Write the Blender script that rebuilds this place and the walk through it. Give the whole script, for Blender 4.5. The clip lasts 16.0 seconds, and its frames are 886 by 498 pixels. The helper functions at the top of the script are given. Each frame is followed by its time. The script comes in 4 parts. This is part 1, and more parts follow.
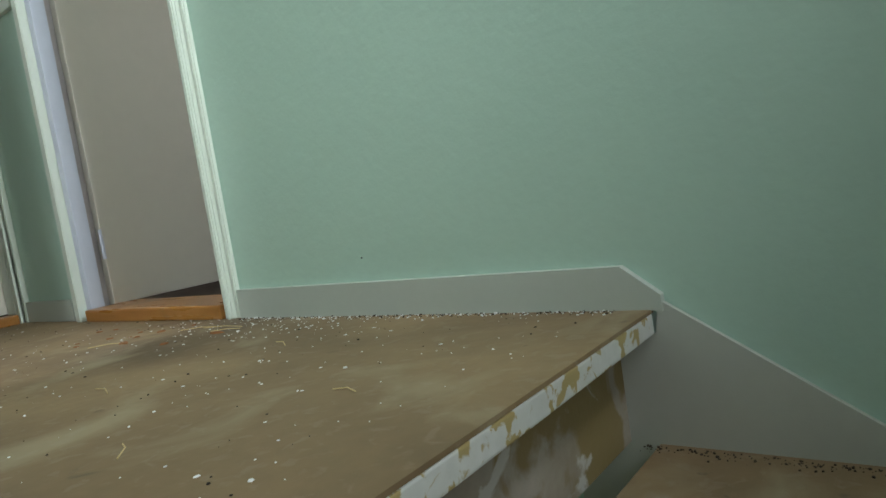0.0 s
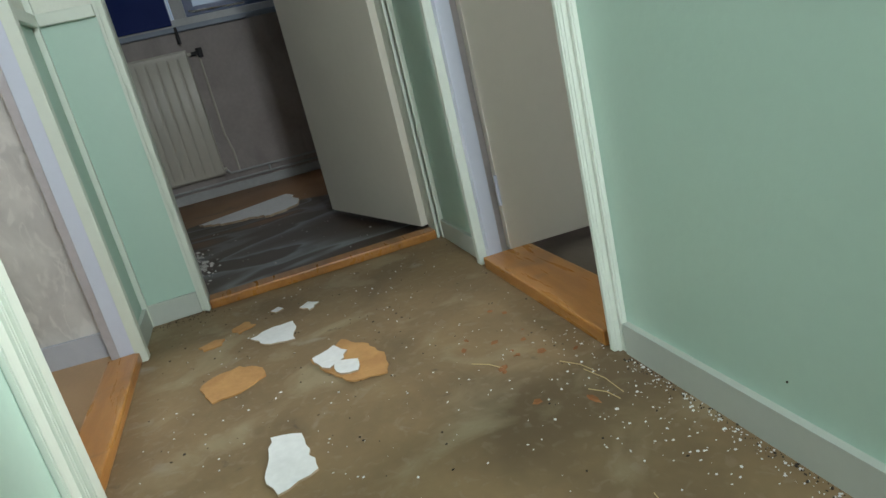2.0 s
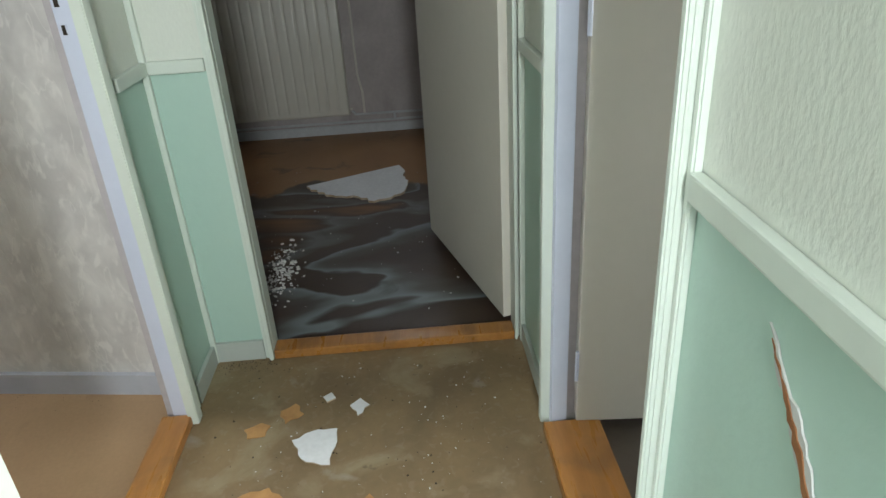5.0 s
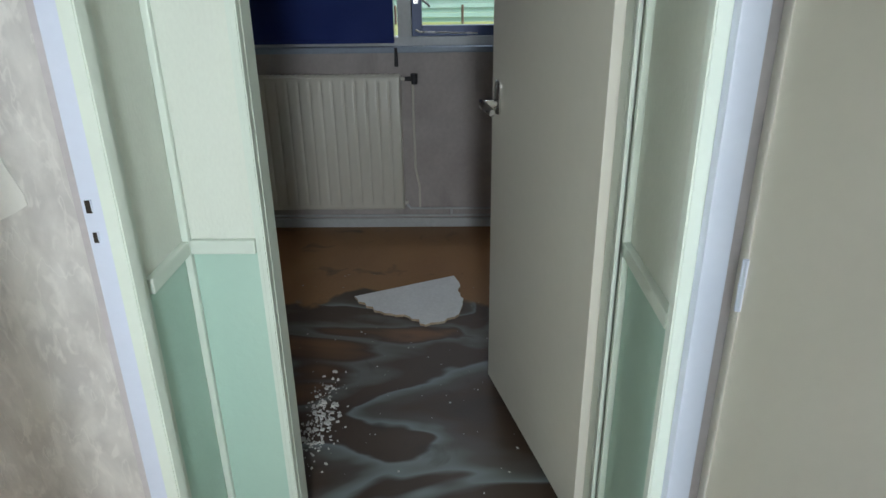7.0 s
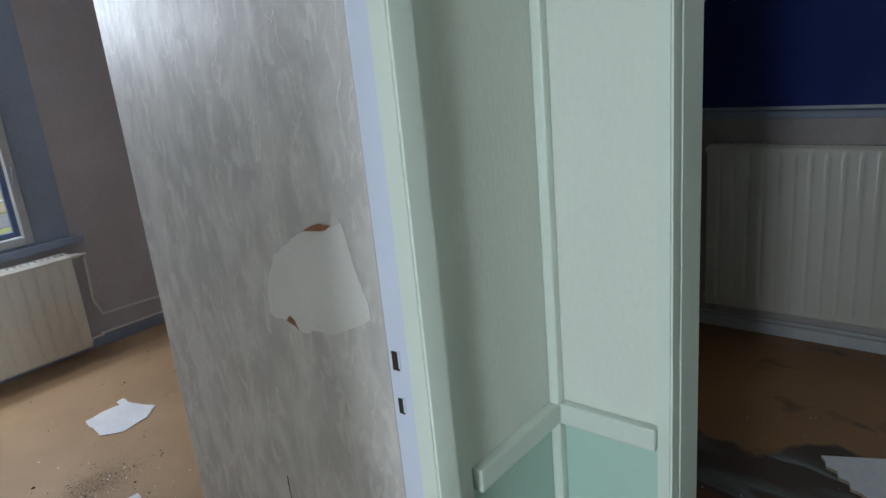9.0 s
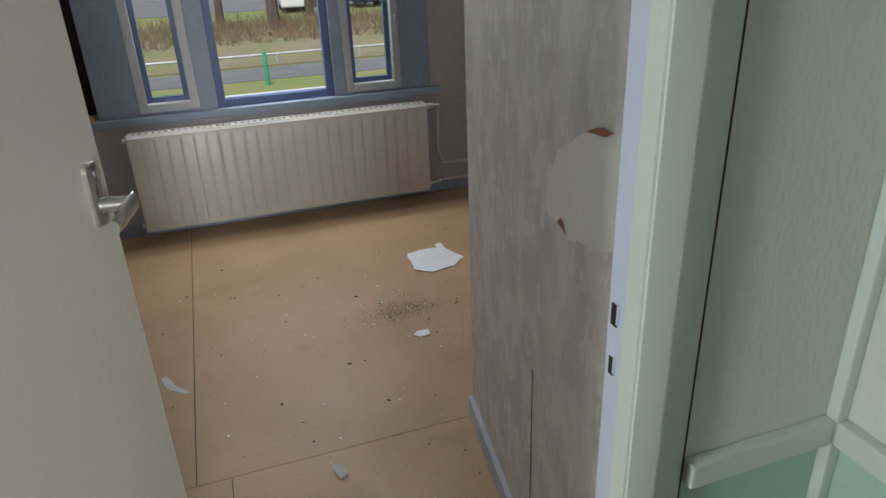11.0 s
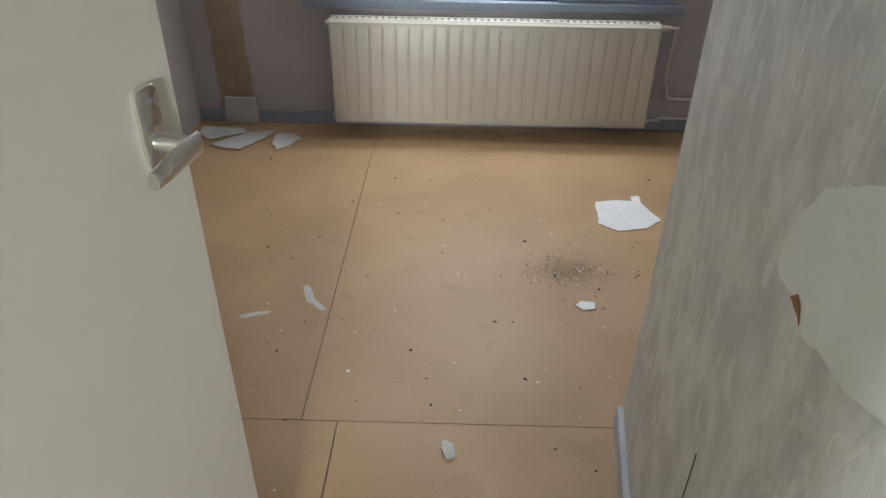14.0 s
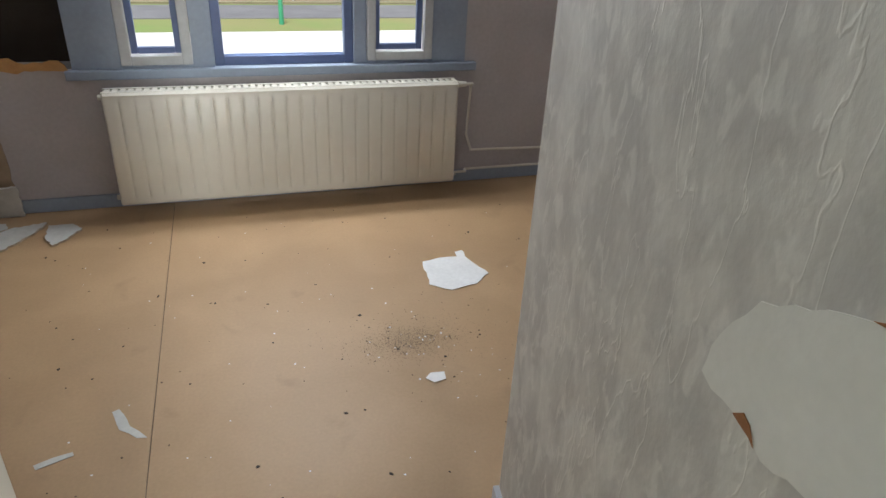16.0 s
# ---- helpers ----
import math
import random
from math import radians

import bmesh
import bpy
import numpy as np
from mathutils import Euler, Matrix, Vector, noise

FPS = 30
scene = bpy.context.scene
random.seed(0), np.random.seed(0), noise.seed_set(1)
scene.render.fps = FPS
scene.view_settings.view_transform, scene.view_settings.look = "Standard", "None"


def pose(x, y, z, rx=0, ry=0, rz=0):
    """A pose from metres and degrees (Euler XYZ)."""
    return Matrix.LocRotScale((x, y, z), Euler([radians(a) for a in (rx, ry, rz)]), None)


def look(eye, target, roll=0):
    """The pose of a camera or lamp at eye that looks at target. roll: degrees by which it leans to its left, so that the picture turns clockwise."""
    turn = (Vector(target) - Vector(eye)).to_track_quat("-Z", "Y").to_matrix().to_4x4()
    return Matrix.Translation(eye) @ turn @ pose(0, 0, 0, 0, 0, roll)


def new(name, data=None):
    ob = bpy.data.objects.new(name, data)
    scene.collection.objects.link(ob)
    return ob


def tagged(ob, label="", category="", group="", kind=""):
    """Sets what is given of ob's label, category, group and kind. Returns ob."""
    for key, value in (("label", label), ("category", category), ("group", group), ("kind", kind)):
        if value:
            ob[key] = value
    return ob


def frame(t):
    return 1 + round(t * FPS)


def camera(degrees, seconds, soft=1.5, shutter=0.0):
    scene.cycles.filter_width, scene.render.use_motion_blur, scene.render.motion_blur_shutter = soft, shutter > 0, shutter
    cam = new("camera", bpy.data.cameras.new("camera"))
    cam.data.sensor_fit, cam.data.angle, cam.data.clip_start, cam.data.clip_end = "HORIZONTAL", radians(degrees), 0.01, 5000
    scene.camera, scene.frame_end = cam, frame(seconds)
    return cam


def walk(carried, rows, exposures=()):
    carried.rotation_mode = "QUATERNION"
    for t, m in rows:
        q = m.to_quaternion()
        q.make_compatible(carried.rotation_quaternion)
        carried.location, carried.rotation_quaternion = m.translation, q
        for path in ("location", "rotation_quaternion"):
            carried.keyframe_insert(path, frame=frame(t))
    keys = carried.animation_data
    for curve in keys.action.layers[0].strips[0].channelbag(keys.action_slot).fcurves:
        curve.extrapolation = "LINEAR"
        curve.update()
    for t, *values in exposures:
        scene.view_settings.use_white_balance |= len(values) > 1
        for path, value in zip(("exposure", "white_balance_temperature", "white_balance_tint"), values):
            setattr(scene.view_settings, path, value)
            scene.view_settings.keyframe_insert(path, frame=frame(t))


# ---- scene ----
cam = camera(66.9, 16.0)
PATH = [
    (0, (0.007, -0.117, 0.215), (-1.2, 1.469, 0.048), -9.0),
    (0.5, (-0.054, 0.006, 0.338), (-1.411, 1.45, 0.062), -9.7),
    (1, (-0.118, 0.106, 0.428), (-1.719, 1.245, 0.054), -10.5),
    (1.5, (-0.155, 0.168, 0.545), (-1.905, 0.998, 0.044), -11.1),
    (2, (-0.242, 0.221, 0.659), (-2.095, 0.702, 0.081), -13.5),
    (2.5, (-0.316, 0.27, 0.767), (-2.192, 0.627, 0.171), -13.9),
    (3, (-0.383, 0.317, 0.863), (-2.268, 0.482, 0.217), -12.1),
    (3.2, (-0.4, 0.322, 0.913), (-2.268, 0.418, 0.205), -12.0),
    (5.3, (-0.652, 0.512, 1.335), (-2.439, 0.533, 0.438), -1.9),
    (5.5, (-0.683, 0.505, 1.361), (-2.473, 0.487, 0.468), -0.9),
    (6, (-0.857, 0.447, 1.458), (-2.685, 0.421, 0.647), 0.6),
    (6.5, (-0.943, 0.415, 1.573), (-2.763, 0.46, 0.745), 0.4),
    (7, (-1.06, 0.43, 1.582), (-2.897, 0.39, 0.794), -0.8),
    (7.5, (-1.243, 0.476, 1.604), (-3.101, 0.152, 0.939), -3.1),
    (8, (-1.416, 0.423, 1.593), (-3.205, -0.212, 0.963), -4.3),
    (8.5, (-1.577, 0.329, 1.589), (-3.267, -0.555, 0.985), -4.0),
    (9, (-1.693, 0.294, 1.527), (-3.147, -0.962, 0.969), -5.5),
    (9.5, (-1.814, 0.287, 1.536), (-2.973, -1.211, 0.895), -4.4),
    (10, (-1.858, 0.289, 1.534), (-2.78, -1.331, 0.809), -3.4),
    (10.2, (-1.858, 0.298, 1.537), (-2.696, -1.359, 0.795), -3.2),
    (12.3, (-1.884, 0.145, 1.507), (-2.281, -1.533, 0.493), -1.5),
    (12.5, (-1.907, 0.128, 1.512), (-2.296, -1.54, 0.48), -1.4),
    (13, (-2.017, 0.055, 1.534), (-2.29, -1.676, 0.569), -0.2),
    (13.5, (-2.081, -0.013, 1.511), (-2.139, -1.734, 0.493), -0.4),
    (14, (-2.036, -0.139, 1.503), (-2.016, -1.827, 0.429), 1.0),
    (14.5, (-1.967, -0.279, 1.518), (-2.156, -1.949, 0.433), 1.9),
    (15, (-1.964, -0.328, 1.52), (-2.4, -1.967, 0.46), 2.6),
    (15.5, (-1.957, -0.342, 1.529), (-2.472, -1.996, 0.53), 1.8),
    (16, (-1.946, -0.341, 1.532), (-2.505, -2.012, 0.586), 3.0),
]
EXPOSURES = [(0, 0.05, 6300, 8), (1, -0.12, 6300, 8), (2, 0.0, 6350, 8), (3, 0.05, 6300, 8), (5.5, 0.25, 6350, 10), (6.5, 0.35, 6250, 10), (7.5, 0.55, 5900, 10), (8, 0.5, 5700, 10), (8.5, 0.38, 5700, 10), (9, -0.1, 5800, 10),
             (9.5, -0.37, 5950, 10), (10.2, -0.4, 6100, 10), (12.3, -0.08, 6400, 10), (14.5, 0.18, 6400, 10), (16, 0.28, 6400, 10)]
walk(cam, [(t, look(eye, target, roll)) for t, eye, target, roll in PATH], EXPOSURES)

# ---- light ----
world = bpy.data.worlds.new("overcast")
scene.world = world
world.use_nodes = True
sky = world.node_tree.nodes.new("ShaderNodeTexSky")
sky.sky_type, sky.sun_disc = "NISHITA", False
sky.sun_elevation, sky.sun_rotation = radians(63), radians(23)
sky.air_density, sky.dust_density, sky.ozone_density = 0.6, 6.0, 0.3
background = world.node_tree.nodes["Background"]
background.inputs["Strength"].default_value = 0.15
world.node_tree.links.new(sky.outputs["Color"], background.inputs["Color"])
sun = new("sun", bpy.data.lights.new("sun", "SUN"))
sun.data.energy, sun.data.angle, sun.data.color = 5.0, radians(14), (1.0, 0.97, 0.93)
sun.matrix_world = look((0, 0, 30), (-6, -14, 0))


def area_lamp(name, eye, target, wide, high, watts, colour):
    ob = new(name, bpy.data.lights.new(name, "AREA"))
    ob.data.shape, ob.data.size, ob.data.size_y = "RECTANGLE", wide, high
    ob.data.energy, ob.data.color = watts, colour
    ob.matrix_world = look(eye, target)
    return ob


area_lamp("window_light_south", (-2.2, -3.98, 2.0), (-2.2, -2.0, 0.1), 1.5, 0.5, 66, (0.95, 0.98, 1.0))
area_lamp("window_light_west", (-5.28, 0.0, 2.0), (-3.2, 0.0, 0.1), 1.5, 0.4, 9, (0.95, 0.98, 1.0))
# Added lamp that brightens the landing; no stairwell window is known.
area_lamp("stairwell_fill_light", (0.70, 0.62, 1.75), (-2.5, 0.0, 0.85), 0.3, 0.75, 20, (0.95, 1.0, 0.99)).data.spread = radians(120)
# Second added lamp, narrowed onto the green wall beside the stair.
area_lamp("stairwell_side_fill_light", (0.70, -0.80, 0.75), (-1.05, 0.83, 0.40), 0.5, 0.6, 1.5, (0.95, 1.0, 0.99)).data.spread = radians(58)
# Added lamp that brightens door_1 through the north doorway; no window known there.
area_lamp("north_room_fill_light", (-1.80, 3.42, 1.6), (-1.6, -0.7, 0.9), 0.7, 0.9, 14, (0.99, 1.0, 0.95)).data.spread = radians(50)


# ---- materials ----
def material(name, base, other=None, rough=0.6, scale=6.0, fine=60.0, mix=0.5, bump=0.15, stretch=(1, 1, 1), metal=0.0, sharp=(0.35, 0.65), vary=0.0, gloss=0.5, speckle=0.12):
    """Two tones blended by coarse and fine noise, with relief of the fine one."""
    m = bpy.data.materials.new(name)
    m.use_nodes = True
    nt = m.node_tree
    n, link = nt.nodes, nt.links.new
    bsdf = n["Principled BSDF"]
    geo = n.new("ShaderNodeNewGeometry")
    place = n.new("ShaderNodeMapping")
    place.inputs["Scale"].default_value = stretch
    link(geo.outputs["Position"], place.inputs["Vector"])
    coarse = n.new("ShaderNodeTexNoise")
    coarse.inputs["Scale"].default_value, coarse.inputs["Detail"].default_value = scale, 6
    coarse.inputs["Distortion"].default_value = 0.4
    grain = n.new("ShaderNodeTexNoise")
    grain.inputs["Scale"].default_value, grain.inputs["Detail"].default_value = fine, 4
    for tex in (coarse, grain):
        link(place.outputs["Vector"], tex.inputs["Vector"])
    ramp = n.new("ShaderNodeMapRange")
    ramp.inputs["From Min"].default_value, ramp.inputs["From Max"].default_value = sharp
    link(coarse.outputs["Fac"], ramp.inputs["Value"])
    amount = n.new("ShaderNodeMath")
    amount.operation = "MULTIPLY"
    amount.inputs[1].default_value = mix
    link(ramp.outputs["Result"], amount.inputs[0])
    tone = n.new("ShaderNodeMix")
    tone.data_type = "RGBA"
    other = other or tuple(0.8 * c for c in base)
    tone.inputs["A"].default_value, tone.inputs["B"].default_value = (*base, 1), (*other, 1)
    link(amount.outputs["Value"], tone.inputs["Factor"])
    speck = n.new("ShaderNodeMapRange")
    speck.inputs["To Min"].default_value, speck.inputs["To Max"].default_value = 1 - speckle, 1 + speckle
    link(grain.outputs["Fac"], speck.inputs["Value"])
    last = n.new("ShaderNodeVectorMath")
    last.operation = "SCALE"
    link(tone.outputs["Result"], last.inputs[0])
    link(speck.outputs["Result"], last.inputs["Scale"])
    out = last.outputs["Vector"]
    if vary:
        info, spread, extra = n.new("ShaderNodeObjectInfo"), n.new("ShaderNodeMapRange"), n.new("ShaderNodeVectorMath")
        spread.inputs["To Min"].default_value, spread.inputs["To Max"].default_value = 1 - vary, 1 + vary
        extra.operation = "SCALE"
        link(info.outputs["Random"], spread.inputs["Value"])
        link(out, extra.inputs[0])
        link(spread.outputs["Result"], extra.inputs["Scale"])
        out = extra.outputs["Vector"]
    link(out, bsdf.inputs["Base Color"])
    wear = n.new("ShaderNodeMapRange")
    wear.inputs["To Min"].default_value, wear.inputs["To Max"].default_value = rough - 0.08, min(1, rough + 0.1)
    link(coarse.outputs["Fac"], wear.inputs["Value"])
    link(wear.outputs["Result"], bsdf.inputs["Roughness"])
    bsdf.inputs["Metallic"].default_value = metal
    bsdf.inputs["Specular IOR Level"].default_value = gloss
    if bump:
        relief = n.new("ShaderNodeBump")
        relief.inputs["Strength"].default_value, relief.inputs["Distance"].default_value = bump, 0.004
        link(grain.outputs["Fac"], relief.inputs["Height"])
        link(relief.outputs["Normal"], bsdf.inputs["Normal"])
    return m


def layer(m, colour, scale, low, high, stretch=(1, 1, 1), offset=(0, 0, 0), strength=1.0, edge=None):
    """Lays a further colour over a material where a noise passes a threshold; edge: (axis, from, to) fades it along an axis."""
    nt = m.node_tree
    n, link = nt.nodes, nt.links.new
    bsdf = n["Principled BSDF"]
    before = bsdf.inputs["Base Color"].links[0].from_socket
    geo, place, tex, ramp, tone = (n.new("ShaderNode" + k) for k in ("NewGeometry", "Mapping", "TexNoise", "MapRange", "Mix"))
    place.inputs["Scale"].default_value, place.inputs["Location"].default_value = stretch, offset
    tex.inputs["Scale"].default_value, tex.inputs["Detail"].default_value = scale, 7
    tex.inputs["Distortion"].default_value = 0.6
    ramp.inputs["From Min"].default_value, ramp.inputs["From Max"].default_value = low, high
    ramp.inputs["To Max"].default_value = strength
    link(geo.outputs["Position"], place.inputs["Vector"])
    link(place.outputs["Vector"], tex.inputs["Vector"])
    value = tex.outputs["Fac"]
    if edge:
        axis, start, stop = edge
        split, along, add = n.new("ShaderNodeSeparateXYZ"), n.new("ShaderNodeMapRange"), n.new("ShaderNodeMath")
        link(geo.outputs["Position"], split.inputs["Vector"])
        link(split.outputs[axis], along.inputs["Value"])
        along.inputs["From Min"].default_value, along.inputs["From Max"].default_value = start, stop
        along.inputs["To Min"].default_value, along.inputs["To Max"].default_value = -0.45, 0.45
        link(value, add.inputs[0])
        link(along.outputs["Result"], add.inputs[1])
        value = add.outputs["Value"]
    link(value, ramp.inputs["Value"])
    tone.data_type = "RGBA"
    link(ramp.outputs["Result"], tone.inputs["Factor"])
    link(before, tone.inputs["A"])
    tone.inputs["B"].default_value = (*colour, 1)
    link(tone.outputs["Result"], bsdf.inputs["Base Color"])
    return m


RAIL = 0.965
green = material("mint_paint", (0.455, 0.62, 0.54), (0.425, 0.59, 0.51), 0.42, 1.2, 55, 0.35, 0.22, speckle=0.025)
white_paper = material("white_textured_wallpaper", (0.70, 0.73, 0.66), (0.66, 0.69, 0.62), 0.6, 3, 150, 0.5, 0.28, (1, 1, 0.5), speckle=0.05)
trim = material("pale_mint_gloss_trim", (0.67, 0.73, 0.66), (0.60, 0.66, 0.59), 0.35, 5, 50, 0.4, 0.06, speckle=0.03)
skirting_paint = material("grey_green_skirting_paint", (0.50, 0.54, 0.50), (0.44, 0.48, 0.44), 0.5, 4, 60, 0.5, 0.1, speckle=0.03)
jamb_paint = material("blue_white_jamb_paint", (0.62, 0.66, 0.78), (0.55, 0.6, 0.72), 0.45, 5, 60, 0.4, 0.08, speckle=0.03)
door_paint = material("cream_door_paint", (0.70, 0.67, 0.60), (0.66, 0.63, 0.56), 0.42, 2, 30, 0.4, 0.04, speckle=0.03)
board = material("dusty_brown_hardboard", (0.27, 0.185, 0.095), (0.17, 0.115, 0.06), 0.65, 2.6, 40, 0.8, 0.2)
layer(board, (0.11, 0.075, 0.042), 1.7, 0.52, 0.70, (0.8, 1.2, 1), (8, 3, 0), 0.65)
layer(board, (0.40, 0.34, 0.22), 5.5, 0.54, 0.70, (1, 0.8, 1), (3, 1, 0), 0.5)
layer(board, (0.36, 0.31, 0.24), 38, 0.56, 0.66, (1, 1, 1), (1, 6, 0), 0.18)
layer(board, (0.42, 0.40, 0.36), 5.0, 0.64, 0.74, (1, 1, 1), (7, 4, 0), 0.5)
layer(board, (0.07, 0.05, 0.035), 14, 0.68, 0.74, (1, 1, 1), (2, 9, 0), 0.55)
orange_wood = material("varnished_orange_wood", (0.42, 0.195, 0.05), (0.30, 0.125, 0.032), 0.28, 4, 40, 0.7, 0.1, (1, 8, 8))
layer(orange_wood, (0.13, 0.07, 0.035), 7, 0.55, 0.70, strength=0.5)
hardboard = material("tan_hardboard_floor", (0.41, 0.268, 0.145), (0.345, 0.22, 0.115), 0.55, 2.2, 90, 0.8, 0.08, vary=0.04)
layer(hardboard, (0.22, 0.13, 0.07), 4.5, 0.64, 0.78, offset=(4, 2, 0), strength=0.5)
wet_floor = material("water_stained_floor", (0.30, 0.155, 0.06), (0.24, 0.12, 0.05), 0.42, 2.5, 70, 0.7, 0.12)


def tide_marks(m):
    """Dried pools: soft grey bloom that ends in sharp dark tide lines, with rusty islands; it stops short of the window side."""
    nt = m.node_tree
    n, link = nt.nodes, nt.links.new
    bsdf = n["Principled BSDF"]
    before = bsdf.inputs["Base Color"].links[0].from_socket
    geo, place, tex, ramp, split, east, rag, add, cut, tone = (n.new("ShaderNode" + k) for k in ("NewGeometry", "Mapping", "TexNoise", "ValToRGB", "SeparateXYZ", "MapRange", "TexNoise", "Math", "MapRange", "Mix"))
    place.inputs["Scale"].default_value, place.inputs["Location"].default_value = (1.7, 0.75, 1), (4.3, 1.1, 0)
    tex.inputs["Scale"].default_value, tex.inputs["Detail"].default_value, tex.inputs["Distortion"].default_value = 0.95, 4, 0.55
    tex.inputs["Roughness"].default_value = 0.42
    link(geo.outputs["Position"], place.inputs["Vector"]), link(place.outputs["Vector"], tex.inputs["Vector"]), link(tex.outputs["Fac"], ramp.inputs["Fac"])
    stops = ((0.30, (0.034, 0.023, 0.017)), (0.40, (0.055, 0.034, 0.022)), (0.455, (0.085, 0.075, 0.066)), (0.488, (0.20, 0.235, 0.24)), (0.498, (0.05, 0.032, 0.022)), (0.555, (0.065, 0.042, 0.028)),
             (0.59, (0.15, 0.155, 0.15)), (0.60, (0.06, 0.034, 0.02)), (0.63, (0.20, 0.092, 0.035)))
    bar = ramp.color_ramp
    while len(bar.elements) < len(stops):
        bar.elements.new(0.5)
    for e, (at, c) in zip(bar.elements, stops):
        e.position, e.color = at, (*c, 1)
    link(geo.outputs["Position"], split.inputs["Vector"]), link(split.outputs["X"], east.inputs["Value"])
    east.inputs["From Min"].default_value, east.inputs["From Max"].default_value = -4.65, -3.55
    rag.inputs["Scale"].default_value, rag.inputs["Detail"].default_value = 2.3, 6
    link(geo.outputs["Position"], rag.inputs["Vector"]), link(east.outputs["Result"], add.inputs[0]), link(rag.outputs["Fac"], add.inputs[1])
    cut.inputs["From Min"].default_value, cut.inputs["From Max"].default_value = 0.97, 1.03
    link(add.outputs["Value"], cut.inputs["Value"]), link(cut.outputs["Result"], tone.inputs["Factor"])
    tone.data_type = "RGBA"
    link(before, tone.inputs["A"]), link(ramp.outputs["Color"], tone.inputs["B"]), link(tone.outputs["Result"], bsdf.inputs["Base Color"])


tide_marks(wet_floor)
layer(wet_floor, (0.03, 0.022, 0.018), 6, 0.60, 0.72, offset=(3, 1, 0), strength=0.6)
dark_floor = material("grey_brown_floor", (0.12, 0.10, 0.08), (0.08, 0.07, 0.06), 0.6, 4, 60, 0.6, 0.15)
wallpaper = material("grey_marbled_wallpaper", (0.60, 0.59, 0.56), (0.45, 0.44, 0.425), 0.5, 11, 60, 0.8, 0.3, (1, 1, 0.7), sharp=(0.38, 0.6), speckle=0.05)
layer(wallpaper, (0.69, 0.68, 0.64), 24, 0.54, 0.64, (1.1, 1.1, 0.6), (2, 5, 1), 0.6)


def creases(m, colour):
    """Thin upright wrinkles in pasted paper: pale raised veins."""
    nt = m.node_tree
    n, link = nt.nodes, nt.links.new
    bsdf = n["Principled BSDF"]
    before, old = bsdf.inputs["Base Color"].links[0].from_socket, bsdf.inputs["Normal"].links[0].from_socket
    geo, place, tex, off, size, line, tone, relief = (n.new("ShaderNode" + k) for k in ("NewGeometry", "Mapping", "TexNoise", "Math", "Math", "MapRange", "Mix", "Bump"))
    place.inputs["Scale"].default_value = (1, 1, 0.32)
    tex.inputs["Scale"].default_value, tex.inputs["Detail"].default_value, tex.inputs["Distortion"].default_value = 9, 4, 0.25
    off.operation, size.operation = "SUBTRACT", "ABSOLUTE"
    off.inputs[1].default_value = 0.5
    line.inputs["From Min"].default_value, line.inputs["From Max"].default_value = 0.010, 0.0
    link(geo.outputs["Position"], place.inputs["Vector"]), link(place.outputs["Vector"], tex.inputs["Vector"])
    link(tex.outputs["Fac"], off.inputs[0]), link(off.outputs["Value"], size.inputs[0]), link(size.outputs["Value"], line.inputs["Value"])
    fade = n.new("ShaderNodeMath")
    fade.operation = "MULTIPLY"
    fade.inputs[1].default_value = 0.4
    link(line.outputs["Result"], fade.inputs[0]), link(fade.outputs["Value"], tone.inputs["Factor"])
    tone.data_type = "RGBA"
    tone.inputs["B"].default_value = (*colour, 1)
    link(before, tone.inputs["A"]), link(tone.outputs["Result"], bsdf.inputs["Base Color"])
    relief.inputs["Strength"].default_value, relief.inputs["Distance"].default_value = 0.22, 0.003
    link(line.outputs["Result"], relief.inputs["Height"]), link(old, relief.inputs["Normal"]), link(relief.outputs["Normal"], bsdf.inputs["Normal"])


creases(wallpaper, (0.74, 0.73, 0.68))
stained_paper = material("grimy_pale_wallpaper", (0.46, 0.42, 0.41), (0.36, 0.32, 0.31), 0.7, 3, 40, 0.8, 0.25)
layer(stained_paper, (0.30, 0.26, 0.25), 2.4, 0.56, 0.72, (1, 2.2, 0.5), (2, 2, 7), 0.7)
grey_wall = material("grey_plaster_wall", (0.48, 0.45, 0.46), (0.40, 0.37, 0.37), 0.75, 3, 50, 0.7, 0.25)
plain_white = material("white_ceiling_paint", (0.74, 0.74, 0.72), (0.68, 0.68, 0.66), 0.8, 2, 40, 0.5, 0.15)
radiator_paint = material("cream_radiator_enamel", (0.66, 0.64, 0.57), (0.60, 0.57, 0.50), 0.32, 4, 20, 0.4, 0.02, speckle=0.03)
faded_skirting = material("faded_grey_skirting_paint", (0.47, 0.49, 0.54), (0.36, 0.39, 0.45), 0.5, 6, 60, 0.6, 0.12, speckle=0.04)
blue_frame = material("blue_grey_window_paint", (0.29, 0.345, 0.44), (0.24, 0.29, 0.37), 0.45, 5, 50, 0.5, 0.1)
deep_blue = material("blue_window_paint", (0.10, 0.14, 0.28), (0.08, 0.115, 0.23), 0.4, 5, 50, 0.5, 0.08)
sash_paint = material("off_white_sash_paint", (0.52, 0.54, 0.55), (0.42, 0.43, 0.44), 0.45, 7, 50, 0.5, 0.12)
blind_cloth = material("navy_blind_cloth", (0.012, 0.03, 0.17), (0.01, 0.022, 0.13), 0.8, 3, 300, 0.5, 0.2)
lace_thread = material("white_lace", (0.75, 0.75, 0.78), None, 0.8, 9, 90, 0.3, 0.1)
chrome = material("satin_aluminium", (0.72, 0.71, 0.68), (0.62, 0.61, 0.58), 0.26, 9, 200, 0.4, 0.02, metal=1.0)
